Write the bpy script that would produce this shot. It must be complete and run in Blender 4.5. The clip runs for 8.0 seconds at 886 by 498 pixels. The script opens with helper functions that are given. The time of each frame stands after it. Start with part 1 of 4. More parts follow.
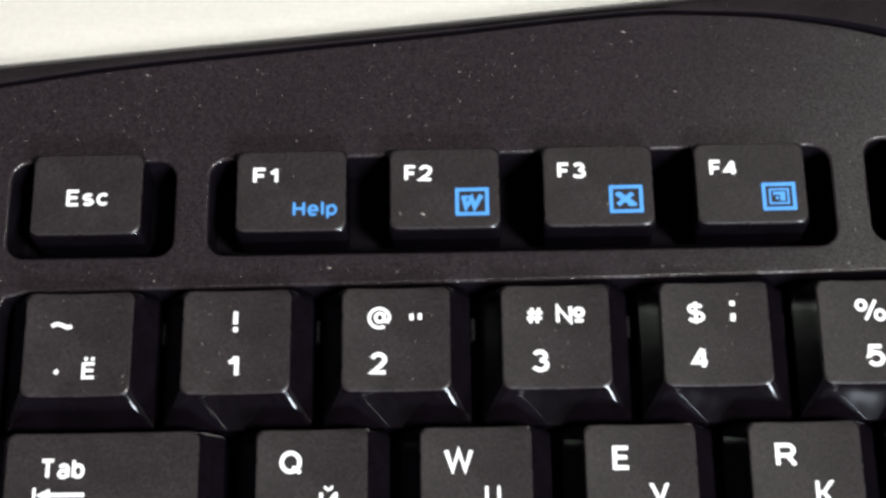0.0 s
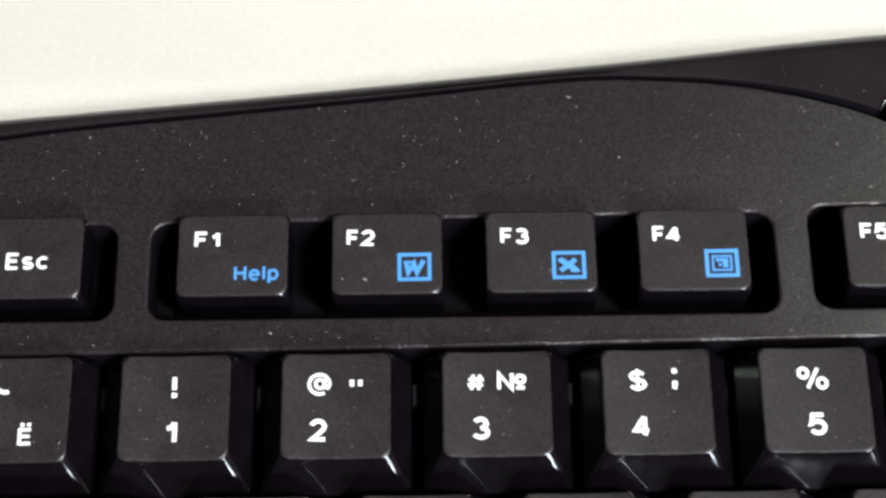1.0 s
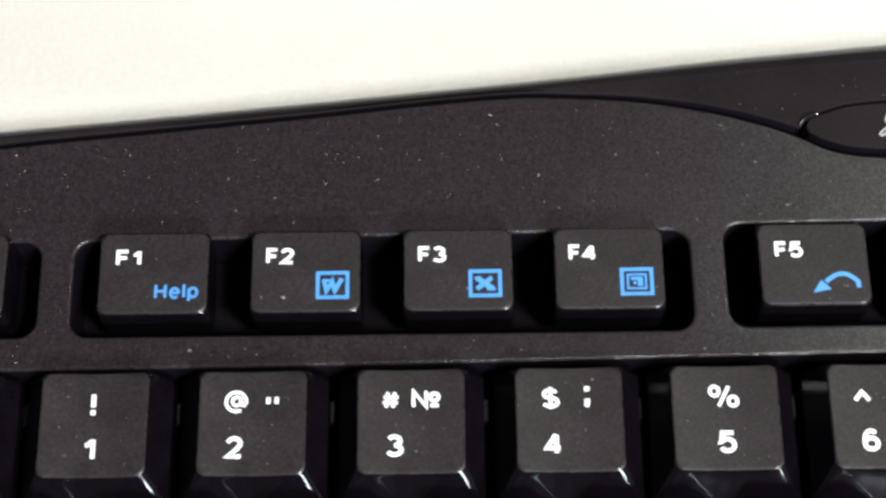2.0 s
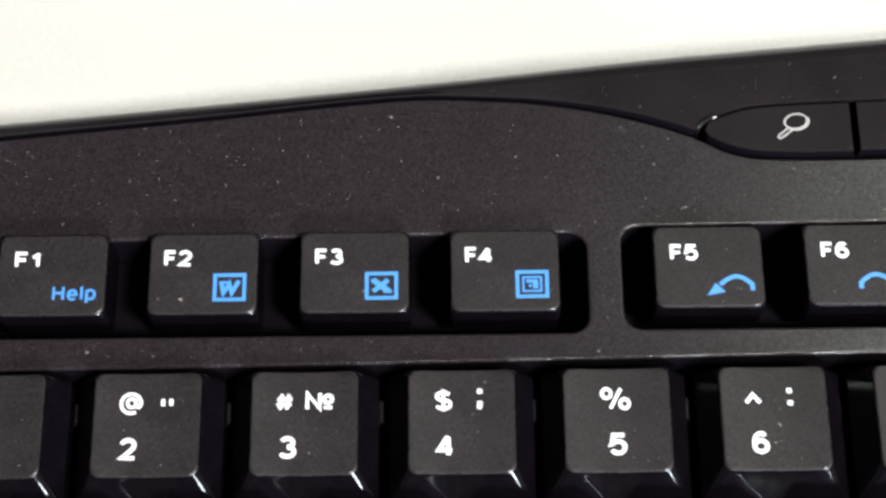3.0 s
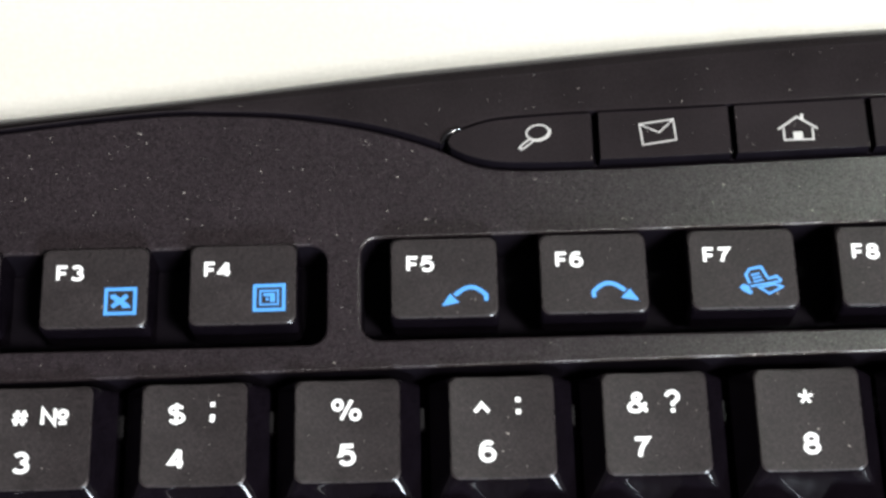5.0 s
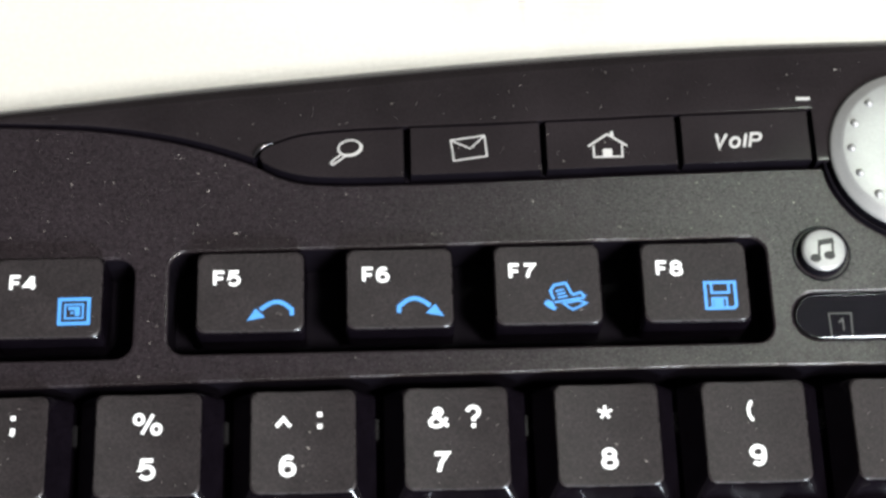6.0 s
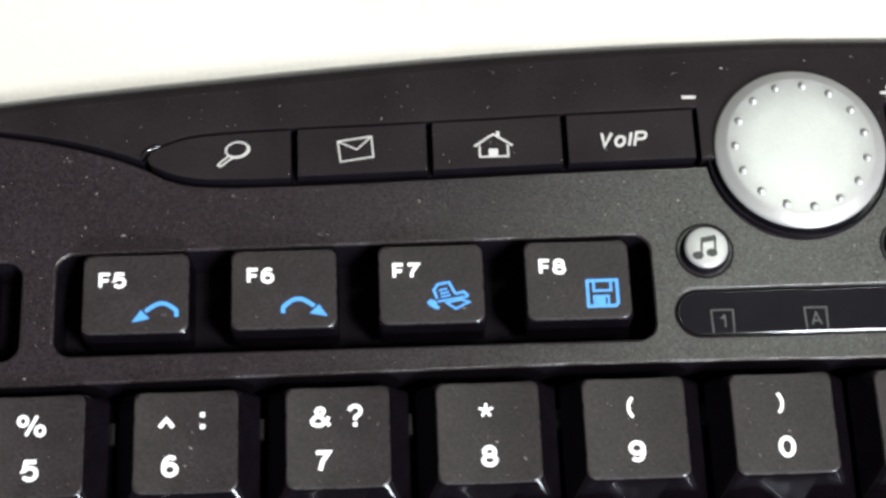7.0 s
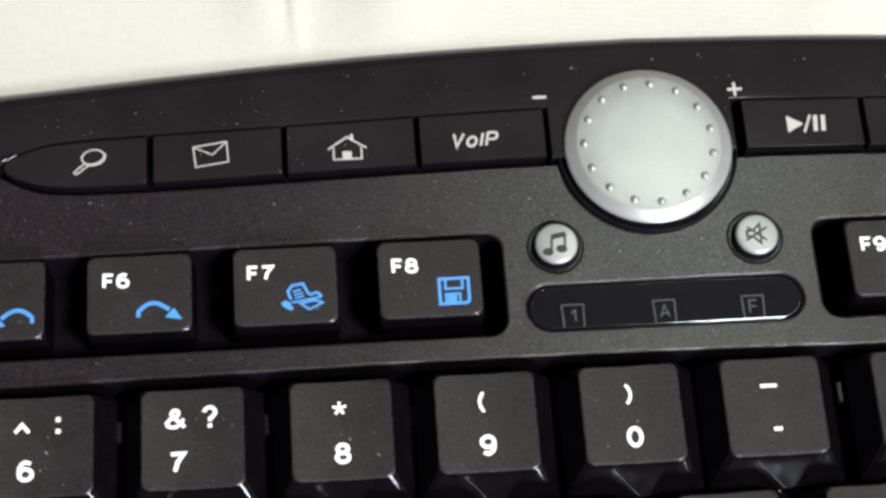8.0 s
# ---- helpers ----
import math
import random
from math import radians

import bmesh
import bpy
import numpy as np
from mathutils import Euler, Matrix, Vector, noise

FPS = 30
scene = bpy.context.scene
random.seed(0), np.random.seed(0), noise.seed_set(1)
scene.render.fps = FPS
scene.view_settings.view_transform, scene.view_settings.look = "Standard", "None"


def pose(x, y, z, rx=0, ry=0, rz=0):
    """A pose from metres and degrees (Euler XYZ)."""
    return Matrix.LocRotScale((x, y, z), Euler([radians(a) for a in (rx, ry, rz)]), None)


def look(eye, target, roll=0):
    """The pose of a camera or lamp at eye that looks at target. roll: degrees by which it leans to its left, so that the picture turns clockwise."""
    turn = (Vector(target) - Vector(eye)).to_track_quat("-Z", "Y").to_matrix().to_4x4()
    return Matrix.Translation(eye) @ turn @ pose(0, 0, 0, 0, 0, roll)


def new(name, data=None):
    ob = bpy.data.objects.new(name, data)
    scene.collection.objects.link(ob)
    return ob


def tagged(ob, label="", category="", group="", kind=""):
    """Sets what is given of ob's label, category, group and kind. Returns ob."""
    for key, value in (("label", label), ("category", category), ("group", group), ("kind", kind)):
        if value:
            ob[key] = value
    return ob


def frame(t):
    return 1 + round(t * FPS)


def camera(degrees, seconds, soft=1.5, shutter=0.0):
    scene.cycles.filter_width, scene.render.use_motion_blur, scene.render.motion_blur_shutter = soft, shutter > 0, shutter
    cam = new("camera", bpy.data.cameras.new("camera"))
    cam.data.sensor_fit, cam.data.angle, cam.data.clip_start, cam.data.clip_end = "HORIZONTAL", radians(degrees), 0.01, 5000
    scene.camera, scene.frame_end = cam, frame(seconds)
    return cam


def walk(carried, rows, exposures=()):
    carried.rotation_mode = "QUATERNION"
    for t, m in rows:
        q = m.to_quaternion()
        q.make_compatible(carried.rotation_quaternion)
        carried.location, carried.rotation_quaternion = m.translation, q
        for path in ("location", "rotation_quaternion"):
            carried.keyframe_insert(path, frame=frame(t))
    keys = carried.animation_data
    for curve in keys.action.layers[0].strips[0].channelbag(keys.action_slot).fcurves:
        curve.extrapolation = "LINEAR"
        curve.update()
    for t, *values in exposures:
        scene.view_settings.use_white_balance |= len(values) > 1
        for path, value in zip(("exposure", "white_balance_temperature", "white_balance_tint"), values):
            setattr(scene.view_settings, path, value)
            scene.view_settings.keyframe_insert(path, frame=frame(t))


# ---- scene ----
cam = camera(30.0, 8.0, soft=3.0)
PATH = [
    (0, (0.02350, -0.05811, 0.21881), (0.02213, 0.01355, 0.03209), -1.999),
    (0.2, (0.02104, -0.05693, 0.21815), (0.01962, 0.01468, 0.03142), -1.243),
    (0.5, (0.02826, -0.05363, 0.21891), (0.02891, 0.01987, 0.03291), -0.662),
    (0.7, (0.02802, -0.05375, 0.21935), (0.02944, 0.02092, 0.03382), 0.145),
    (1, (0.02796, -0.05533, 0.21892), (0.02932, 0.02119, 0.03414), 0.233),
    (1.2, (0.02848, -0.05597, 0.21973), (0.02967, 0.02096, 0.03512), 0.082),
    (1.5, (0.03064, -0.05629, 0.21975), (0.03079, 0.02081, 0.03521), -0.288),
    (1.7, (0.03459, -0.05470, 0.22092), (0.03462, 0.02150, 0.03601), -0.617),
    (2.8, (0.05016, -0.05022, 0.22452), (0.04951, 0.02218, 0.03808), -1.206),
    (3, (0.05290, -0.05035, 0.22469), (0.05262, 0.02218, 0.03831), -0.824),
    (3.2, (0.05502, -0.05085, 0.22518), (0.05653, 0.02278, 0.03923), 0.420),
    (3.5, (0.06186, -0.05041, 0.22580), (0.06300, 0.02325, 0.03986), 0.274),
    (3.7, (0.06668, -0.05015, 0.22598), (0.06970, 0.02385, 0.04020), 1.157),
    (4, (0.07355, -0.05048, 0.22691), (0.07679, 0.02414, 0.04138), 1.150),
    (4.2, (0.07732, -0.05008, 0.22716), (0.08038, 0.02451, 0.04161), 0.881),
    (5.3, (0.09125, -0.04940, 0.22785), (0.09053, 0.02198, 0.04102), -2.000),
    (5.5, (0.09507, -0.04916, 0.22778), (0.09669, 0.02322, 0.04134), -0.578),
    (5.7, (0.09578, -0.04922, 0.22764), (0.09976, 0.02326, 0.04128), 1.547),
    (6, (0.10358, -0.04900, 0.22928), (0.11032, 0.02311, 0.04285), 3.867),
    (6.2, (0.10539, -0.04926, 0.22972), (0.11292, 0.02378, 0.04368), 4.175),
    (6.5, (0.10749, -0.04950, 0.22986), (0.11468, 0.02332, 0.04373), 4.243),
    (6.7, (0.10980, -0.04976, 0.23014), (0.11690, 0.02218, 0.04366), 4.512),
    (7, (0.11822, -0.04952, 0.23151), (0.12525, 0.02201, 0.04487), 3.644),
    (7.2, (0.12251, -0.04944, 0.23174), (0.12991, 0.02222, 0.04517), 3.351),
    (7.5, (0.12734, -0.05163, 0.23148), (0.13806, 0.02017, 0.04512), 5.264),
    (7.7, (0.12857, -0.05298, 0.23223), (0.14018, 0.01897, 0.04598), 5.912),
    (8, (0.13103, -0.05268, 0.23473), (0.14389, 0.01968, 0.04872), 6.574),
]
walk(cam, [(t, look(eye, target, roll)) for t, eye, target, roll in PATH],
     [(0, 0.89), (1.5, 0.96), (3.5, 1.0), (6.5, 1.0), (7.0, 1.03), (7.3, 0.92), (8, 0.66)])

# ---- world, lamps, exposure ----
MM = 0.001
world = bpy.data.worlds.new("world")
world.use_nodes = True
world.node_tree.nodes["Background"].inputs[0].default_value = (0.75, 0.85, 1.0, 1)
world.node_tree.nodes["Background"].inputs[1].default_value = 0.6
scene.world = world


def area_lamp(name, place, target, size_x, size_y, watts, colour, shape="RECTANGLE"):
    lamp = bpy.data.lights.new(name, "AREA")
    lamp.shape, lamp.size, lamp.size_y = shape, size_x, size_y
    lamp.energy, lamp.color = watts, colour
    ob = new(name, lamp)
    ob.matrix_world = look(place, target)
    return ob


# Unseen main light from the front right; its pendant lamp is added.
LAMP = (0.74, -0.62, 1.42)
# Small lamp added out of view, set where it gives the deck its sheen.
SHEEN_LAMP = (0.252, 0.142, 0.335)
area_lamp("unseen_main_light", LAMP, (0.12, 0.05, 0), 0.28, 0.28, 26.2, (1.0, 0.97, 0.935), "DISK")
area_lamp("sheen_lamp_light", SHEEN_LAMP, (SHEEN_LAMP[0], SHEEN_LAMP[1], 0), 0.034, 0.034, 0.18, (0.88, 1.0, 0.86), "DISK")
# Added light in an unseen window, aimed to streak the key corners.
area_lamp("added_window_light", (0.78, -1.59, 0.92), (0.78, 0, 0.92), 0.40, 0.38, 42, (0.82, 0.91, 1.0))


# ---- materials ----
def material(name, colour, rough=0.5, metal=0.0, grain=0.0, grain_size=0.0004, bump=0.0, bump_size=0.0002, spread=0.0, spread_size=0.01,
             rough_spread=0.0, specular=0.5, coat=0.0, sparkle=0.0):
    """A plastic, paint or cloth with variation of colour at two scales, and fine relief. Sizes in metres."""
    mat = bpy.data.materials.new(name)
    mat.use_nodes = True
    nodes, links = mat.node_tree.nodes, mat.node_tree.links
    bsdf = nodes["Principled BSDF"]
    bsdf.inputs["Roughness"].default_value = rough
    bsdf.inputs["Metallic"].default_value = metal
    bsdf.inputs["Specular IOR Level"].default_value = specular
    bsdf.inputs["Coat Weight"].default_value = coat
    bsdf.inputs["Base Color"].default_value = (*colour, 1)
    place = nodes.new("ShaderNodeTexCoord").outputs["Object"]

    def noise_at(size, detail=2.0):
        node = nodes.new("ShaderNodeTexNoise")
        node.inputs["Scale"].default_value = 1 / size
        node.inputs["Detail"].default_value = detail
        links.new(place, node.inputs["Vector"])
        return node.outputs["Fac"]

    def ranged(value, low, high):
        node = nodes.new("ShaderNodeMapRange")
        node.inputs["From Min"].default_value, node.inputs["From Max"].default_value = 0.3, 0.7
        node.inputs["To Min"].default_value, node.inputs["To Max"].default_value = low, high
        links.new(value, node.inputs["Value"])
        return node.outputs["Result"]

    if grain or spread:
        fine = ranged(noise_at(grain_size), 1 - grain, 1 + grain)
        wide = ranged(noise_at(spread_size, 4.0), 1 - spread, 1 + spread)
        both = nodes.new("ShaderNodeMath")
        both.operation = "MULTIPLY"
        links.new(fine, both.inputs[0])
        links.new(wide, both.inputs[1])
        tint = nodes.new("ShaderNodeVectorMath")
        tint.operation = "SCALE"
        tint.inputs[0].default_value = colour
        links.new(both.outputs[0], tint.inputs["Scale"])
        links.new(tint.outputs[0], bsdf.inputs["Base Color"])
    if rough_spread:
        links.new(ranged(noise_at(spread_size * 0.7, 3.0), rough - rough_spread, rough + rough_spread), bsdf.inputs["Roughness"])
    if sparkle:
        links.new(ranged(noise_at(sparkle, 1.0), specular * 0.55, specular * 1.45), bsdf.inputs["Specular IOR Level"])
    if bump:
        relief = nodes.new("ShaderNodeBump")
        relief.inputs["Strength"].default_value = bump
        relief.inputs["Distance"].default_value = bump_size * 0.35
        links.new(noise_at(bump_size, 1.0), relief.inputs["Height"])
        links.new(relief.outputs["Normal"], bsdf.inputs["Normal"])
    return mat


deck_plastic = material("deck_plastic", (0.0134, 0.0100, 0.0118), 0.28, specular=0.46, grain=0.5, grain_size=0.00034, bump=0.7, bump_size=0.00024,
                        spread=0.08, spread_size=0.012, sparkle=0.0003)
strip_plastic = material("strip_plastic", (0.0125, 0.0102, 0.0111), 0.12, specular=0.12, grain=0.2, grain_size=0.0003, bump=0.02, bump_size=0.0003,
                         spread=0.15, spread_size=0.010, rough_spread=0.02)
gloss_black = material("gloss_black", (0.005, 0.0045, 0.005), 0.09, spread=0.1, spread_size=0.006, rough_spread=0.015)
# Colour of the indicator pane, and of the shade round dial and buttons.
pane_gap_black = material("pane_gap_black", (0.0052, 0.0045, 0.0064), 0.35, spread=0.15, spread_size=0.004, rough_spread=0.03, specular=0.02)
rib_black = material("rib_black", (0.006, 0.0055, 0.006), 0.28, spread=0.15, spread_size=0.004, rough_spread=0.03, specular=0.4)
key_top = material("key_top", (0.0140, 0.0112, 0.0117), 0.52, specular=0.25, grain=0.5, grain_size=0.00034, bump=0.5, bump_size=0.0002,
                   spread=0.2, spread_size=0.006, rough_spread=0.06)
key_rim = material("key_rim", (0.0155, 0.0124, 0.0128), 0.30, specular=0.5, grain=0.5, grain_size=0.0004, spread=0.2, spread_size=0.004, rough_spread=0.06)
# Smooth key sides; the shade between keys is put into this dark base.
shaded_key_side = material("shaded_key_side", (0.0026, 0.0019, 0.0030), 0.10, specular=0.25, grain=0.2, grain_size=0.0005, spread=0.2, spread_size=0.004, rough_spread=0.03)
# Near-black with the shade of wells and gaps put into its colour.
shaded_black = material("shaded_black", (0.0034, 0.0026, 0.0042), 0.6, specular=0.04, spread=0.2, spread_size=0.004)
white_print = material("white_print", (0.80, 0.80, 0.79), 0.5, grain=0.04, grain_size=0.0003, spread=0.03, spread_size=0.003)
grey_print = material("grey_print", (0.36, 0.35, 0.34), 0.5, grain=0.05, grain_size=0.0003, spread=0.05, spread_size=0.003)
dim_print = material("dim_print", (0.045, 0.045, 0.045), 0.5, grain=0.05, grain_size=0.0003)
blue_print = material("blue_print", (0.055, 0.228, 0.54), 0.5, grain=0.06, grain_size=0.0003, spread=0.04, spread_size=0.003)
black_print = material("black_print", (0.012, 0.012, 0.012), 0.5)
silver_paint = material("silver_paint", (0.285, 0.285, 0.285), 0.38, metal=0.45, grain=0.05, grain_size=0.0003, bump=0.06, bump_size=0.00025,
                        spread=0.05, spread_size=0.006)
dust_glint_grey = material("dust_glint_grey", (0.20, 0.18, 0.165), 0.9, grain=0.3, grain_size=0.002)
wall_paint = material("wall_paint", (0.12, 0.115, 0.11), 0.85, grain=0.03, grain_size=0.01, bump=0.1, bump_size=0.004, spread=0.05, spread_size=0.5)
floor_wood = material("floor_wood", (0.28, 0.18, 0.10), 0.5, grain=0.15, grain_size=0.01, spread=0.2, spread_size=0.2)
wood = material("wood", (0.30, 0.20, 0.12), 0.45, grain=0.15, grain_size=0.004, spread=0.15, spread_size=0.08)
lamp_glass = material("lamp_glass", (0.8, 0.8, 0.8), 0.4)


def cloth_material():
    mat = material("white_cotton", (0.635, 0.625, 0.59), 0.95, grain=0.03, grain_size=0.0008, spread=0.03, spread_size=0.05, specular=0.1)
    nodes, links = mat.node_tree.nodes, mat.node_tree.links
    bsdf = nodes["Principled BSDF"]
    place = nodes.new("ShaderNodeTexCoord").outputs["Object"]
    turn = nodes.new("ShaderNodeMapping")
    turn.inputs["Rotation"].default_value = (0, 0, radians(7))
    links.new(place, turn.inputs["Vector"])
    height = None
    for axis, weight in (("Y", 1.0), ("X", 0.35)):
        wave = nodes.new("ShaderNodeTexWave")
        wave.bands_direction = axis
        wave.inputs["Scale"].default_value = 300
        wave.inputs["Distortion"].default_value = 2.5
        wave.inputs["Detail"].default_value = 2.0
        wave.inputs["Detail Scale"].default_value = 0.3
        links.new(turn.outputs[0], wave.inputs["Vector"])
        scaled = nodes.new("ShaderNodeMath")
        scaled.operation = "MULTIPLY_ADD"
        scaled.inputs[1].default_value, scaled.inputs[2].default_value = weight, 0
        links.new(wave.outputs["Fac"], scaled.inputs[0])
        if height is not None:
            links.new(height, scaled.inputs[2])
        height = scaled.outputs[0]
    relief = nodes.new("ShaderNodeBump")
    relief.inputs["Strength"].default_value = 0.10
    relief.inputs["Distance"].default_value = 0.0003
    links.new(height, relief.inputs["Height"])
    links.new(relief.outputs["Normal"], bsdf.inputs["Normal"])
    return mat


white_cotton = cloth_material()


# ---- building helpers ----
def part(name, bm, mats, parent=None, label="", smooth=False):
    """Links a bmesh, drawn in millimetres, as one mesh object."""
    bmesh.ops.recalc_face_normals(bm, faces=bm.faces[:])
    for v in bm.verts:
        v.co *= MM
    mesh = bpy.data.meshes.new(name)
    bm.to_mesh(mesh)
    bm.free()
    for mat in mats if isinstance(mats, (list, tuple)) else [mats]:
        mesh.materials.append(mat)
    if smooth:
        for face in mesh.polygons:
            face.use_smooth = True
    ob = new(name, mesh)
    ob.parent = parent
    return tagged(ob, label)


def rounded(cx, cy, w, h, r, z, n=6, along=1):
    """A loop of points round a rectangle with round corners."""
    points = []
    for sx, sy, start in ((1, 1, 0), (-1, 1, 90), (-1, -1, 180), (1, -1, 270)):
        for k in range(n + 1):
            a = radians(start + 90 * k / n)
            points.append((cx + sx * (w / 2 - r) + r * math.cos(a), cy + sy * (h / 2 - r) + r * math.sin(a), z))
    if along == 1:
        return points
    full = []
    for k, p in enumerate(points):
        full.append(p)
        if k % (n + 1) == n:
            q = points[(k + 1) % len(points)]
            full.extend(tuple(p[i] + (q[i] - p[i]) * j / along for i in range(3)) for j in range(1, along))
    return full


def circle(cx, cy, r, z, n=64):
    return [(cx + r * math.cos(2 * math.pi * k / n), cy + r * math.sin(2 * math.pi * k / n), z) for k in range(n)]


def loft(bm, loops, cap_first=False, cap_last=True, slot=0):
    """Joins loops of equally many points by quads; returns the rows of vertices."""
    rows = [[bm.verts.new(p) for p in loop] for loop in loops]
    for a, b in zip(rows, rows[1:]):
        for k in range(len(a)):
            bm.faces.new((a[k - 1], a[k], b[k], b[k - 1])).material_index = slot
    for row, wanted in ((rows[0], cap_first), (rows[-1], cap_last)):
        if wanted:
            bm.faces.new(row).material_index = slot
    return rows


def box(bm, x0, y0, z0, x1, y1, z1):
    loft(bm, [[(x0, y0, z), (x1, y0, z), (x1, y1, z), (x0, y1, z)] for z in (z0, z1)], True, True)


def between(x, table):
    """The height of a curve at x, through the points of a table, run smoothly."""
    xs = [p[0] for p in table]
    if x <= xs[0]:
        return table[0][1]
    if x >= xs[-1]:
        return table[-1][1]
    k = max(i for i in range(len(xs) - 1) if xs[i] <= x)
    (x0, y0), (x1, y1) = table[k], table[k + 1]
    before = table[k - 1] if k else table[k]
    after = table[k + 2] if k + 2 < len(table) else table[k + 1]
    s0 = (y1 - before[1]) / (x1 - before[0])
    s1 = (after[1] - y0) / (after[0] - x0)
    u, w = (x - x0) / (x1 - x0), x1 - x0
    return (2 * u**3 - 3 * u**2 + 1) * y0 + (u**3 - 2 * u**2 + u) * w * s0 + (3 * u**2 - 2 * u**3) * y1 + (u**3 - u**2) * w * s1


def stroke(bm, points, width, closed=False):
    """A flat line of the given width through points in the plane."""
    pts = [Vector((p[0], p[1])) for p in points]
    n = len(pts)
    lift = 0.0006 * len(bm.verts)
    left, right = [], []
    for k in range(n):
        a = pts[k - 1] if k or closed else pts[k]
        b = pts[(k + 1) % n] if k < n - 1 or closed else pts[k]
        d0 = (pts[k] - a).normalized() if (pts[k] - a).length > 1e-9 else (b - pts[k]).normalized()
        d1 = (b - pts[k]).normalized() if (b - pts[k]).length > 1e-9 else d0
        mid = (d0 + d1).normalized() if (d0 + d1).length > 1e-6 else d0
        side = Vector((-mid.y, mid.x))
        reach = width / 2 / max(0.45, side.dot(Vector((-d0.y, d0.x))))
        left.append(bm.verts.new((*(pts[k] + side * reach), lift)))
        right.append(bm.verts.new((*(pts[k] - side * reach), lift)))
    for k in range(n if closed else n - 1):
        j = (k + 1) % n
        bm.faces.new((left[k], left[j], right[j], right[k]))


def patch(bm, points):
    lift = 0.0006 * len(bm.verts)
    bm.faces.new([bm.verts.new((x, y, lift)) for x, y in points])


def disc(bm, cx, cy, rx, ry=None, n=16):
    patch(bm, [(cx + rx * math.cos(2 * math.pi * k / n), cy + (ry or rx) * math.sin(2 * math.pi * k / n)) for k in range(n)])


def print_on(bm, name, mat, parent, place, label="", dish=None, turn=0.0):
    """Lays flat print on a part: place is (x, y, z) in the parent's millimetres. dish(x, y) is the height of the surface there."""
    bmesh.ops.rotate(bm, cent=(0, 0, 0), matrix=Matrix.Rotation(radians(turn), 3, "Z"), verts=bm.verts[:])
    x, y, z = place
    for v in bm.verts:
        v.co.x += x
        v.co.y += y
        v.co.z += z + (dish(v.co.x, v.co.y) if dish else 0)
    for face in bm.faces:
        if face.normal.z < 0:
            face.normal_flip()
    for v in bm.verts:
        v.co *= MM
    mesh = bpy.data.meshes.new(name)
    bm.normal_update()
    bm.to_mesh(mesh)
    bm.free()
    mesh.materials.append(mat)
    ob = new(name, mesh)
    ob.parent = parent
    return tagged(ob, label)


def oval(cx, cy, rx, ry, start=0, end=360, n=18):
    """Points of an arc, from one angle to another, in degrees."""
    whole = abs(end - start) == 360
    return [(cx + rx * math.cos(radians(start + (end - start) * k / n)), cy + ry * math.sin(radians(start + (end - start) * k / n)))
            for k in range(n if whole else n + 1)]


def dot(x, y):
    return [(x, y)]


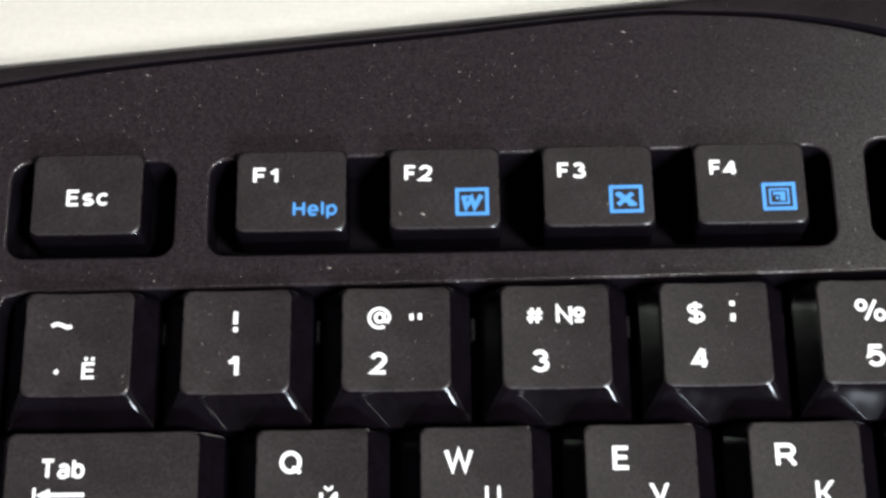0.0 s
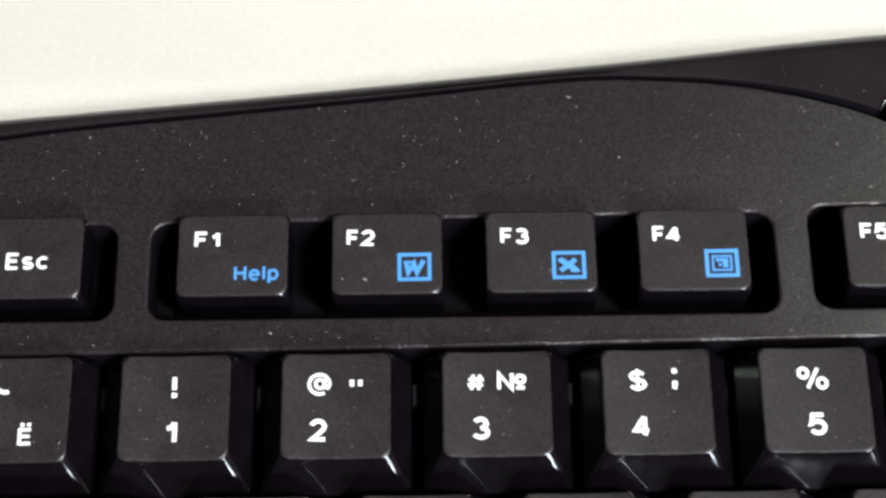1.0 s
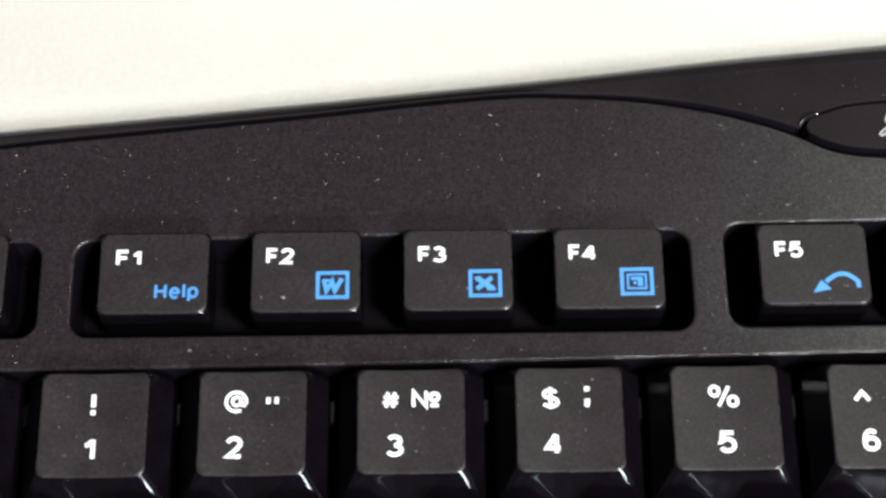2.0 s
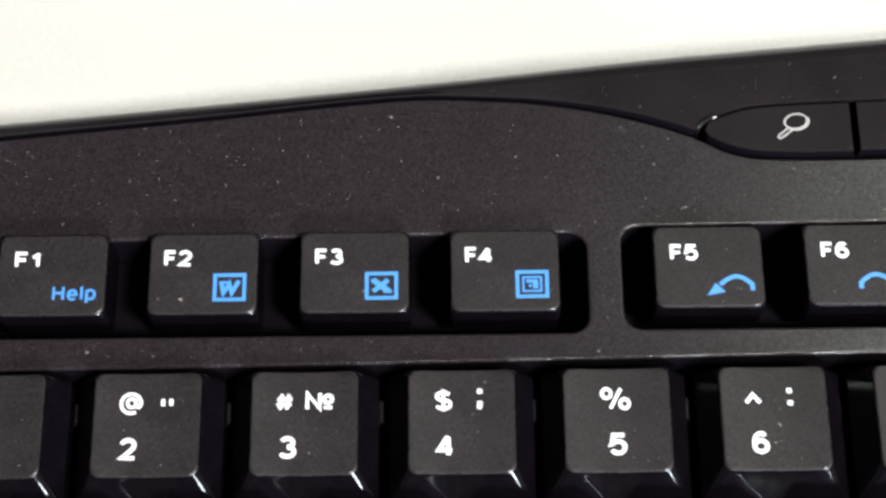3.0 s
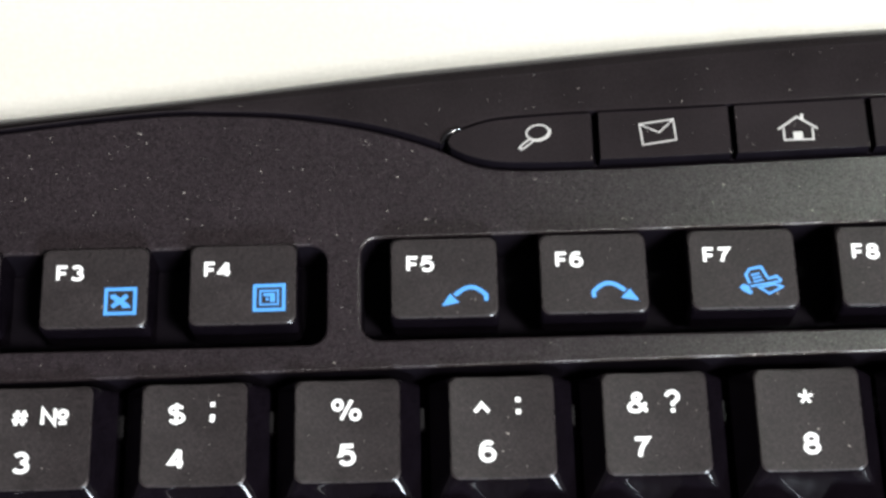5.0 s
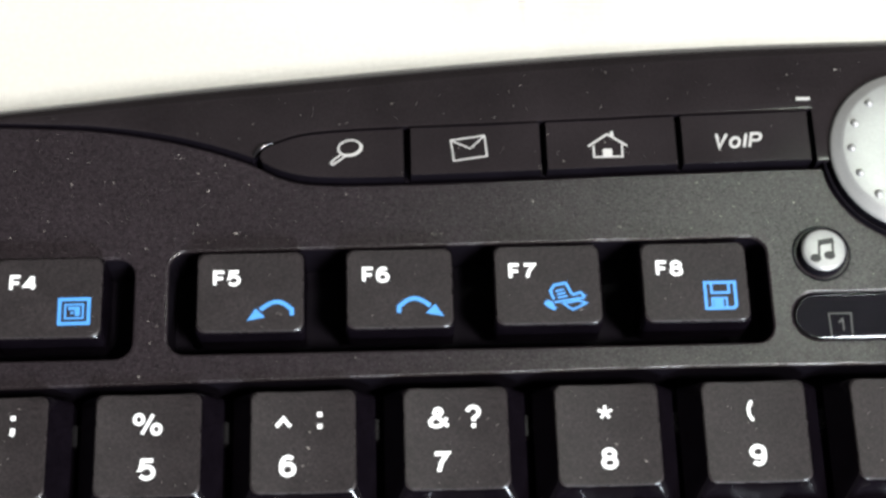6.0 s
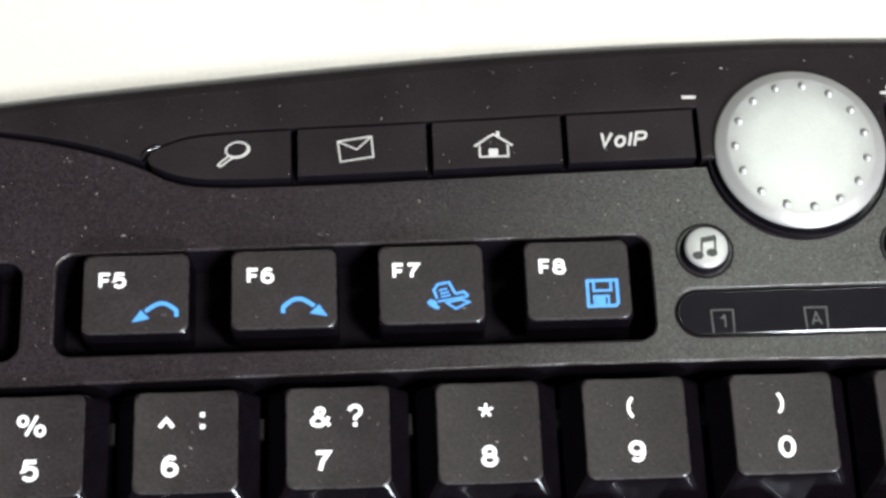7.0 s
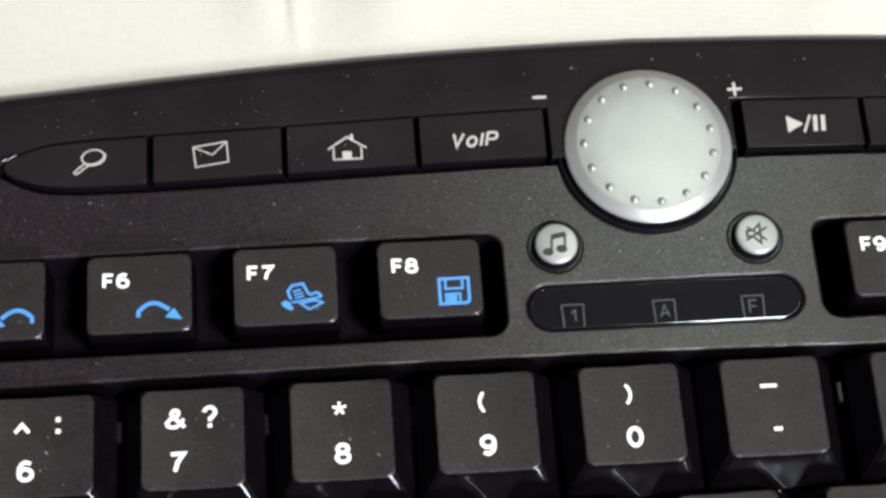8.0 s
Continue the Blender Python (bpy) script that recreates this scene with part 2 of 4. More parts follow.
# The plain grotesque characters of the legends: middle lines of their strokes, the height of a capital being 1; "o" closes a line, "." is a square dot.
BOWL = oval(0.44, 0.745, 0.22, 0.255, 90, -90, 10)
GLYPHS = {
    "0": [("o", oval(0.36, 0.5, 0.36, 0.5))],
    "1": [("", [(0.34, 0), (0.34, 1)]), ("", [(0.0, 0.70), (0.16, 0.74), (0.30, 0.96)])],
    "2": [("", oval(0.35, 0.72, 0.34, 0.28, 170, -28, 14) + [(0.45, 0.36), (0.0, 0.0), (0.72, 0.0)])],
    "3": [("", oval(0.34, 0.76, 0.30, 0.24, 155, -90, 14)), ("", oval(0.34, 0.26, 0.36, 0.26, 90, -155, 16))],
    "4": [("", [(0.54, 0), (0.54, 1)]), ("", [(0.50, 1), (0.0, 0.27), (0.74, 0.27)])],
    "5": [("", [(0.66, 1), (0.12, 1), (0.05, 0.5)] + oval(0.34, 0.33, 0.35, 0.33, 150, -150, 16))],
    "6": [("o", oval(0.36, 0.31, 0.35, 0.31)), ("", oval(0.38, 0.5, 0.37, 0.5, 50, 205, 14))],
    "7": [("", [(0, 1), (0.72, 1), (0.36, 0.5), (0.22, 0)])],
    "8": [("o", oval(0.36, 0.76, 0.30, 0.24)), ("o", oval(0.36, 0.27, 0.36, 0.27))],
    "9": [("o", oval(0.36, 0.69, 0.35, 0.31)), ("", oval(0.34, 0.5, 0.37, 0.5, -130, 25, 14))],
    "A": [("", [(0, 0), (0.36, 1), (0.72, 0)]), ("", [(0.13, 0.3), (0.59, 0.3)])],
    "E": [("", [(0.62, 0), (0, 0), (0, 1), (0.62, 1)]), ("", [(0, 0.52), (0.56, 0.52)])],
    "Ё": [("", [(0.62, 0), (0, 0), (0, 1), (0.62, 1)]), ("", [(0, 0.52), (0.56, 0.52)]), (".", dot(0.12, 1.36)), (".", dot(0.5, 1.36))],
    "F": [("", [(0, 0), (0, 1), (0.62, 1)]), ("", [(0, 0.50), (0.54, 0.50)])],
    "H": [("", [(0, 0), (0, 1)]), ("", [(0.66, 0), (0.66, 1)]), ("", [(0, 0.52), (0.66, 0.52)])],
    "I": [("", [(0, 0), (0, 1)])],
    "P": [("", [(0, 0), (0, 1), (0.44, 1)] + BOWL + [(0, 0.49)])],
    "Q": [("o", oval(0.40, 0.5, 0.40, 0.5)), ("", [(0.48, 0.24), (0.84, -0.06)])],
    "R": [("", [(0, 0), (0, 1), (0.44, 1)] + BOWL + [(0, 0.49)]), ("", [(0.40, 0.49), (0.70, 0)])],
    "T": [("", [(0, 1), (0.70, 1)]), ("", [(0.35, 1), (0.35, 0)])],
    "V": [("", [(0, 1), (0.34, 0), (0.68, 1)])],
    "W": [("", [(0, 1), (0.26, 0), (0.52, 1), (0.78, 0), (1.04, 1)])],
    "a": [("", oval(0.27, 0.52, 0.25, 0.20, 160, 0, 10) + [(0.52, 0.0)]), ("o", oval(0.25, 0.2, 0.25, 0.2, n=14))],
    "b": [("", [(0, 0), (0, 1)]), ("o", oval(0.28, 0.36, 0.28, 0.35))],
    "c": [("", oval(0.30, 0.36, 0.30, 0.36, 45, 315))],
    "e": [("", [(0.02, 0.37), (0.58, 0.37)] + oval(0.30, 0.36, 0.29, 0.36, 3, 315))],
    "l": [("", [(0, 0), (0, 1)])],
    "o": [("o", oval(0.30, 0.36, 0.30, 0.36))],
    "p": [("", [(0, 0.72), (0, -0.28)]), ("o", oval(0.28, 0.36, 0.28, 0.35))],
    "s": [("", oval(0.27, 0.54, 0.24, 0.18, 30, 265, 12) + oval(0.27, 0.18, 0.26, 0.18, 85, -150, 12))],
    "№": [("", [(0, 0), (0, 1), (0.62, 0), (0.62, 1)]), ("o", oval(1.02, 0.60, 0.20, 0.24)), ("", [(0.82, 0.06), (1.22, 0.06)])],
    "#": [("", [(0.20, 0), (0.32, 1)]), ("", [(0.60, 0), (0.72, 1)]), ("", [(0, 0.32), (0.88, 0.32)]), ("", [(0.05, 0.68), (0.93, 0.68)])],
    "$": [("", oval(0.32, 0.74, 0.29, 0.24, 25, 265, 14) + oval(0.32, 0.26, 0.32, 0.26, 85, -155, 14)), ("", [(0.32, -0.14), (0.32, 1.14)])],
    "%": [("o", oval(0.19, 0.76, 0.19, 0.24, n=14)), ("o", oval(0.95, 0.24, 0.19, 0.24, n=14)), ("", [(0.80, 1.0), (0.34, 0.0)])],
    "@": [("", oval(0.48, 0.46, 0.48, 0.52, -60, -350, 26) + [(0.95, 0.40), (0.86, 0.26), (0.74, 0.30), (0.70, 0.72)]), ("o", oval(0.50, 0.48, 0.20, 0.24, n=14))],
    "&": [("", [(0.86, 0), (0.28, 0.64), (0.22, 0.80), (0.28, 0.95), (0.42, 1.0), (0.56, 0.92), (0.57, 0.78), (0.46, 0.64), (0.14, 0.46), (0.01, 0.28), (0.06, 0.08), (0.26, 0.0),
                (0.48, 0.04), (0.70, 0.24), (0.80, 0.50)])],
    "?": [("", oval(0.31, 0.73, 0.30, 0.27, 175, -50, 14) + [(0.33, 0.40), (0.31, 0.24)]), (".", dot(0.31, 0.0))],
    "!": [("", [(0.06, 0.30), (0.06, 1.0)]), (".", dot(0.06, 0.0))],
    ";": [(".", dot(0.1, 0.62)), (".", dot(0.1, 0.0)), ("", [(0.14, 0.0), (0.04, -0.26)])],
    ":": [(".", dot(0.06, 0.62)), (".", dot(0.06, 0.0))],
    '"': [("", [(0.0, 0.62), (0.0, 1)]), ("", [(0.36, 0.62), (0.36, 1)])],
    "~": [("", [(0.86 * k / 16, 0.3 - 0.13 * math.sin(2 * math.pi * (k / 16 - 0.5) - 0.35) * (0.7 + 0.3 * abs(k / 8 - 1))) for k in range(17)])],
    "`": [("", [(0, 0.22), (0.16, 0.0)])],
    "^": [("", [(0, 0), (0.36, 0.52), (0.72, 0)])],
    "*": [("", [(0.28, 0.28), (0.28 + 0.27 * math.cos(radians(90 + 72 * k)), 0.28 + 0.27 * math.sin(radians(90 + 72 * k)))]) for k in range(5)],
    "(": [("", oval(0.55, 0.5, 0.50, 0.66, 125, 235, 12))],
    ")": [("", oval(-0.2, 0.5, 0.50, 0.66, 55, -55, 12))],
    "_": [("", [(0, 0), (0.9, 0)])],
    "-": [("", [(0, 0), (0.5, 0)])],
}


def drawn(text, width, height, thick, shear):
    """A word in the characters above, centred; width and height are its outer size."""
    lines, pen = [], 0.0
    for letter in text:
        strokes = GLYPHS[letter]
        low = min(x for _, line in strokes for x, _ in line)
        for shut, line in strokes:
            lines.append((shut, [(x - low + pen, y) for x, y in line]))
        pen = max(x for _, line in lines for x, _ in line) + 0.36
    xs, ys = [x for _, line in lines for x, _ in line], [y for _, line in lines for _, y in line]
    x0, x1, y0, y1 = min(xs), max(xs), min(ys), max(ys)
    ky = max(height - thick, 0.0) / (y1 - y0) if y1 - y0 > 1e-3 else 1.0
    kx = max(width - thick, 0.05) / (x1 - x0) if width and x1 - x0 > 1e-3 else ky
    bm = bmesh.new()
    for shut, line in lines:
        line = [((x - (x0 + x1) / 2) * kx + shear * (y - (y0 + y1) / 2) * ky, (y - (y0 + y1) / 2) * ky) for x, y in line]
        if shut == ".":
            (x, y), r = line[0], 0.54 * thick
            patch(bm, [(x - r, y - r), (x + r, y - r), (x + r, y + r), (x - r, y + r)])
        else:
            stroke(bm, line, thick, shut == "o")
    return bm


def letters(text, width, height, thick=0.45, shear=0.0, bold=0.012):
    """A bmesh of a text, centred, fitted into width and height (width may be 0: kept in proportion); the built-in font serves what is not drawn here."""
    if all(letter in GLYPHS for letter in text):
        return drawn(text, width, height, thick, shear)
    curve = bpy.data.curves.new("text", "FONT")
    curve.body, curve.size, curve.offset, curve.shear, curve.resolution_u = text, 1.0, bold, shear, 4
    ob = new("text", curve)
    bpy.context.view_layer.update()
    mesh = bpy.data.meshes.new_from_object(ob.evaluated_get(bpy.context.evaluated_depsgraph_get()))
    bm = bmesh.new()
    bm.from_mesh(mesh)
    bpy.data.objects.remove(ob)
    bpy.data.curves.remove(curve)
    bpy.data.meshes.remove(mesh)
    xs, ys = [v.co.x for v in bm.verts], [v.co.y for v in bm.verts]
    sx, sy = max(max(xs) - min(xs), 1e-4), max(max(ys) - min(ys), 1e-4)
    ky = height / sy if height else width / sx
    kx = width / sx if width else ky
    for v in bm.verts:
        v.co = Vector(((v.co.x - (max(xs) + min(xs)) / 2) * kx, (v.co.y - (max(ys) + min(ys)) / 2) * ky, 0))
    return bm


# ---- room round the table ----
def slab(name, x0, y0, z0, x1, y1, z1, mat, label, category):
    bm = bmesh.new()
    box(bm, *(1000 * v for v in (x0, y0, z0, x1, y1, z1)))
    return tagged(part(name, bm, mat), label, category, kind="structure")


FLOOR, CEIL, W = -0.75, 1.75, 1.6
slab("floor", -W, -W, FLOOR - 0.1, W, W, FLOOR, floor_wood, "brown wooden floor under the table", "floor")
slab("ceiling", -W, -W, CEIL, W, W, CEIL + 0.1, wall_paint, "plain pale painted ceiling", "ceiling")
slab("wall_north", -W - 0.1, W, FLOOR, W + 0.1, W + 0.1, CEIL, wall_paint, "plain cream painted wall", "wall")
slab("wall_east", W, -W, FLOOR, W + 0.1, W, CEIL, wall_paint, "plain cream painted wall", "wall")
slab("wall_west", -W - 0.1, -W, FLOOR, -W, W, CEIL, wall_paint, "plain cream painted wall", "wall")


def wall_with_added_window():
    bm = bmesh.new()
    x0, x1, z0, z1 = 0.55, 1.01, 0.70, 1.14
    for a, b, c, d in ((-W - 0.1, FLOOR, x0, CEIL), (x1, FLOOR, W + 0.1, CEIL), (x0, FLOOR, x1, z0), (x0, z1, x1, CEIL)):
        box(bm, 1000 * a, -1000 * (W + 0.1), 1000 * b, 1000 * c, -1000 * W, 1000 * d)
    tagged(part("wall_south", bm, wall_paint), "cream painted wall with an opening for the added window light", "wall", kind="structure")


wall_with_added_window()


def table():
    top = bpy.data.objects.new("table", None)
    scene.collection.objects.link(top)
    top.location = (0.1, 0.1, FLOOR)
    tagged(top, "plain brown wooden table under a white cloth", "table")
    bm = bmesh.new()
    loft(bm, [rounded(0, 0, 1300, 900, 20, z) for z in (722, 746)], True, True)
    part("tabletop", bm, wood, top)
    for x in (-600, 600):
        for y in (-400, 400):
            bm = bmesh.new()
            loft(bm, [rounded(x, y, w, w, 4, z, 3) for w, z in ((45, 0), (60, 722))], True, True)
            part("leg", bm, wood, top)


table()


# ---- the cloth ----
def cloth_height(x, y):
    """Height of the cloth over the table top, in millimetres, with a few soft folds behind the keyboard."""
    h = 0.6 * noise.noise((x / 60, y / 60, 0.3)) - 0.9
    for fx, fy, along, size, wide, long in ((126.3, 86, 92, 1.5, 1.1, 9), (121, 90, 95, 2.6, 5, 12), (140, 92, 100, 2.4, 7, 14), (165, 100, 40, 2.2, 8, 30),
                                            (215, 84, 80, 1.8, 5, 14), (-30, 130, 60, 2.0, 14, 50), (70, 96, 15, 1.0, 5, 30), (20, 84, 170, 0.9, 6, 28)):
        a = radians(along)
        u = (x - fx) * math.cos(a) + (y - fy) * math.sin(a)
        v = -(x - fx) * math.sin(a) + (y - fy) * math.cos(a)
        h += size * math.exp(-((v / wide) ** 2) - (u / long) ** 2)
    return min(h, 0.0) if y < 62 else h * min(1, (y - 62) / 14)


def cloth():
    bm = bmesh.new()
    xs = [-560 + 20 * k for k in range(20)] + [-160 + 4 * k for k in range(65)] + [100 + 0.6 * k for k in range(100)] + [160 + 4 * k for k in range(30)] + [280 + 20 * k for k in range(24)]
    ys = [-350 + 20 * k for k in range(18)] + [10 + 4 * k for k in range(13)] + [62 + 1.5 * k for k in range(32)] + [110 + 4 * k for k in range(35)] + [250 + 20 * k for k in range(16)]
    rows = [[bm.verts.new((x, y, cloth_height(x, y))) for x in xs] for y in ys]
    for a, b in zip(rows, rows[1:]):
        for k in range(len(xs) - 1):
            bm.faces.new((a[k], a[k + 1], b[k + 1], b[k]))
    ob = part("tablecloth", bm, white_cotton, None, "", True)
    solid = ob.modifiers.new("thickness", "SOLIDIFY")
    solid.thickness, solid.offset = 0.0006, -1
    tagged(ob, "white woven cotton cloth with soft creases, spread on the table", "tablecloth")


cloth()


# ---- added lamps and window, out of view ----
def sheen_lamp():
    x, y, z = (1000 * v for v in SHEEN_LAMP)
    lamp = new("sheen_lamp")
    tagged(lamp, "small pale lamp, unseen, added low over the table for sheen", "lamp")
    bm = bmesh.new()
    loft(bm, [circle(x, y, r, z + h, 32) for r, h in ((8, 62), (16, 52), (23, 26), (25, 4), (23, 4), (21, 24), (14, 48))], True, True)
    part("shade", bm, lamp_glass, lamp, "", True)
    bm = bmesh.new()
    loft(bm, [circle(x, y, 2, h, 10) for h in (z + 60, 1750)], True, True)
    part("cord", bm, lamp_glass, lamp)


def unseen_main_lamp():
    x, y, z = (1000 * v for v in LAMP)
    lamp = new("unseen_main_lamp")
    tagged(lamp, "small pale pendant lamp, unseen, added for the main light", "lamp")
    bm = bmesh.new()
    loft(bm, [circle(x, y, r, h, 40) for r, h in ((136, z + 62), (140, z + 62), (130, z + 105), (80, z + 150), (20, z + 170), (16, z + 164), (76, z + 144), (126, z + 103))], False, False)
    part("shade", bm, lamp_glass, lamp, "", True)
    bm = bmesh.new()
    loft(bm, [circle(x, y, 3, h, 10) for h in (z + 165, 1750)], True, True)
    part("cord", bm, lamp_glass, lamp)


# Frame added round that unseen light.
def window():
    frame_ob = new("added_window")
    tagged(frame_ob, "unseen window frame added round the window light", "window", kind="structure")
    for x0, z0, x1, z1 in ((550, 700, 575, 1140), (985, 700, 1010, 1140), (575, 700, 985, 725), (575, 1115, 985, 1140)):
        bm = bmesh.new()
        box(bm, x0, -1660, z0, x1, -1620, z1)
        part("added_window_frame", bm, wall_paint, frame_ob)


unseen_main_lamp()
sheen_lamp()
window()

# ---- the keyboard ----
keyboard = new("keyboard")
tagged(keyboard, "dusty black keyboard with white and blue legends on white cloth", "keyboard")

DECK = 28.0
BUTTON = 29.4
MID = 174.0
SEAM = [(-47, 36.8), (-34.6, 38.6), (-20.2, 40.7), (1.6, 42.9), (23.6, 45.0), (38.3, 46.6), (50, 47.5), (57, 47.3), (64.3, 46.8), (72, 45.6), (79.2, 43.8),
        (85.9, 41.4), (89.4, 39.5), (94, 38.4), (106, 38.2), (124, 38.6), (142.5, 39.1), (160, 39.4), (174, 39.6)]
REAR = [(-47, 42.0), (-36, 43.3), (8.6, 47.3), (50, 51.3), (80, 54.6), (124, 58.3), (149, 59.6), (174, 60.1)]
RIM = [(-47, 39.6), (-30, 41.2), (8.6, 44.6), (50, 48.4), (80, 50.5), (94, 51.5), (117, 53.5), (140, 55.0), (164, 56.0), (174, 56.2)]
TOPS = [(85.9, 41.5), (87.0, 42.9), (88.8, 43.8), (92.5, 45.0), (98, 45.5), (106, 45.8), (124, 46.3), (142, 46.9), (161, 47.4)]


def mirrored(x, table):
    return between(x if x <= MID else 2 * MID - x, table)


NUMBER_EDGE = [(-33, 10.4), (0, 10.6), (40, 10.9), (80, 11.4), (120, 11.8), (145, 12.0), (180, 11.7), (205, 11.2), (220, 11.0)]
WELLS = [(-32.2, 14.8, -11.4, 27.7), (-7.2, 14.8, 70.9, 28.0), (75.3, 15.2, 153.2, 29.4), (195.8, 15.3, 216.8, 29.5)]


def well_loop(x0, y0, x1, y1, grow, z):
    """The edge of a well; the rear side of a long one rises a little to the right, as the keyboard's rear edge does."""
    loop = rounded((x0 + x1) / 2, (y0 + y1) / 2, x1 - x0 + 2 * grow, y1 - y0 + 2 * grow, 2.3 + grow, z)
    lean = 0.0085 * (x1 - x0 > 40)
    return [(x, y + lean * (x - (x0 + x1) / 2) * (y > (y0 + y1) / 2), z) for x, y, z in loop]


def number_loop(grow, z):
    x0, x1, y0 = -32.4 - grow, 219 + grow, -27 - grow
    low = [(x1, y0, z), (x1, between(x1, NUMBER_EDGE) - 2, z)]
    top = []
    for k in range(84):
        x = x1 - 0.6 - (x1 - x0 - 1.2) * k / 83
        fall = max(0.0, 1 - (x - x0) / 2.3, 1 - (x1 - x) / 2.3)
        top.append((x, between(x, NUMBER_EDGE) + grow - 2.3 * (1 - math.sqrt(max(0, 1 - fall * fall))), z))
    return low + top + [(x0, between(x0, NUMBER_EDGE) - 2, z), (x0, y0, z)]


LIGHTS = (174.6, 18.62, 37.4, 6.5)
LIP = ((0.34, DECK), (0.22, DECK - 0.03), (0.11, DECK - 0.10), (0.035, DECK - 0.21), (0.0, DECK - 0.36), (0.0, 19.5))


def case():
    bm = bmesh.new()
    xs = [-47 + 2.0 * k for k in range(222)]
    back = [(x, mirrored(x, SEAM)) for x in xs]
    outline = [(395, -75), *reversed(back), (-47, -75)]
    edges = []

    def ring(points):
        verts = [bm.verts.new(p) for p in points]
        some = [bm.edges.new((verts[k - 1], verts[k])) for k in range(len(verts))]
        edges.extend(some)
        return verts

    ring([(x, y - 0.25 if y > 0 else y, DECK) for x, y in outline])
    loops = [[well_loop(*well, grow, z) for grow, z in LIP] for well in WELLS]
    loops.append([number_loop(grow, z) for grow, z in LIP])
    cx, cy, w, h = LIGHTS
    loops.append([rounded(cx, cy, w + 2 * grow, h + 2 * grow, h / 2 + grow - 0.01, z, 12) for grow, z in LIP])
    for some in loops:
        ring(some[0])
    bmesh.ops.triangle_fill(bm, edges=edges, use_beauty=True)
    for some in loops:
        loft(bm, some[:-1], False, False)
        # Lower well walls are blacker than the deck: shade as colour.
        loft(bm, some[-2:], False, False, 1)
    lower = [[(x, y - 0.25 if y > 0 else y, DECK) for x, y in outline], [(x, y, DECK - 0.3) for x, y in outline], [(x, y, 3.0) for x, y in outline]]
    loft(bm, lower, False, False)
    bmesh.ops.remove_doubles(bm, verts=bm.verts[:], dist=0.001)
    part("case", bm, [deck_plastic, shaded_black], keyboard, "dusty fine-textured black plastic top case")
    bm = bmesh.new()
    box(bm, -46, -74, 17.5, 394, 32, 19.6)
    part("key_plate", bm, shaded_black, keyboard, "plate under the keys, blackened with the shade of the wells")
    bm = bmesh.new()
    loft(bm, [[(x, y - i, z) for x, y in outline] for i, z in ((0, 0.2), (0, 3.2))], True, True)
    part("bottom_shell", bm, shaded_black, keyboard)


def strip_top(x):
    """The strip is level with the deck at its ends and rises towards the buttons."""
    u = min(1.0, max(0.0, ((x if x <= MID else 2 * MID - x) - 55) / 32))
    return DECK + 0.05 + 1.1 * u * u * (3 - 2 * u)


def strip_front(x):
    """Where the rear strip begins: behind the seam, or behind the row of buttons."""
    u = x if x <= MID else 2 * MID - x
    if 85.9 < u < 161.2:
        return between(u, TOPS) + 0.25
    return between(u, SEAM) + 0.55


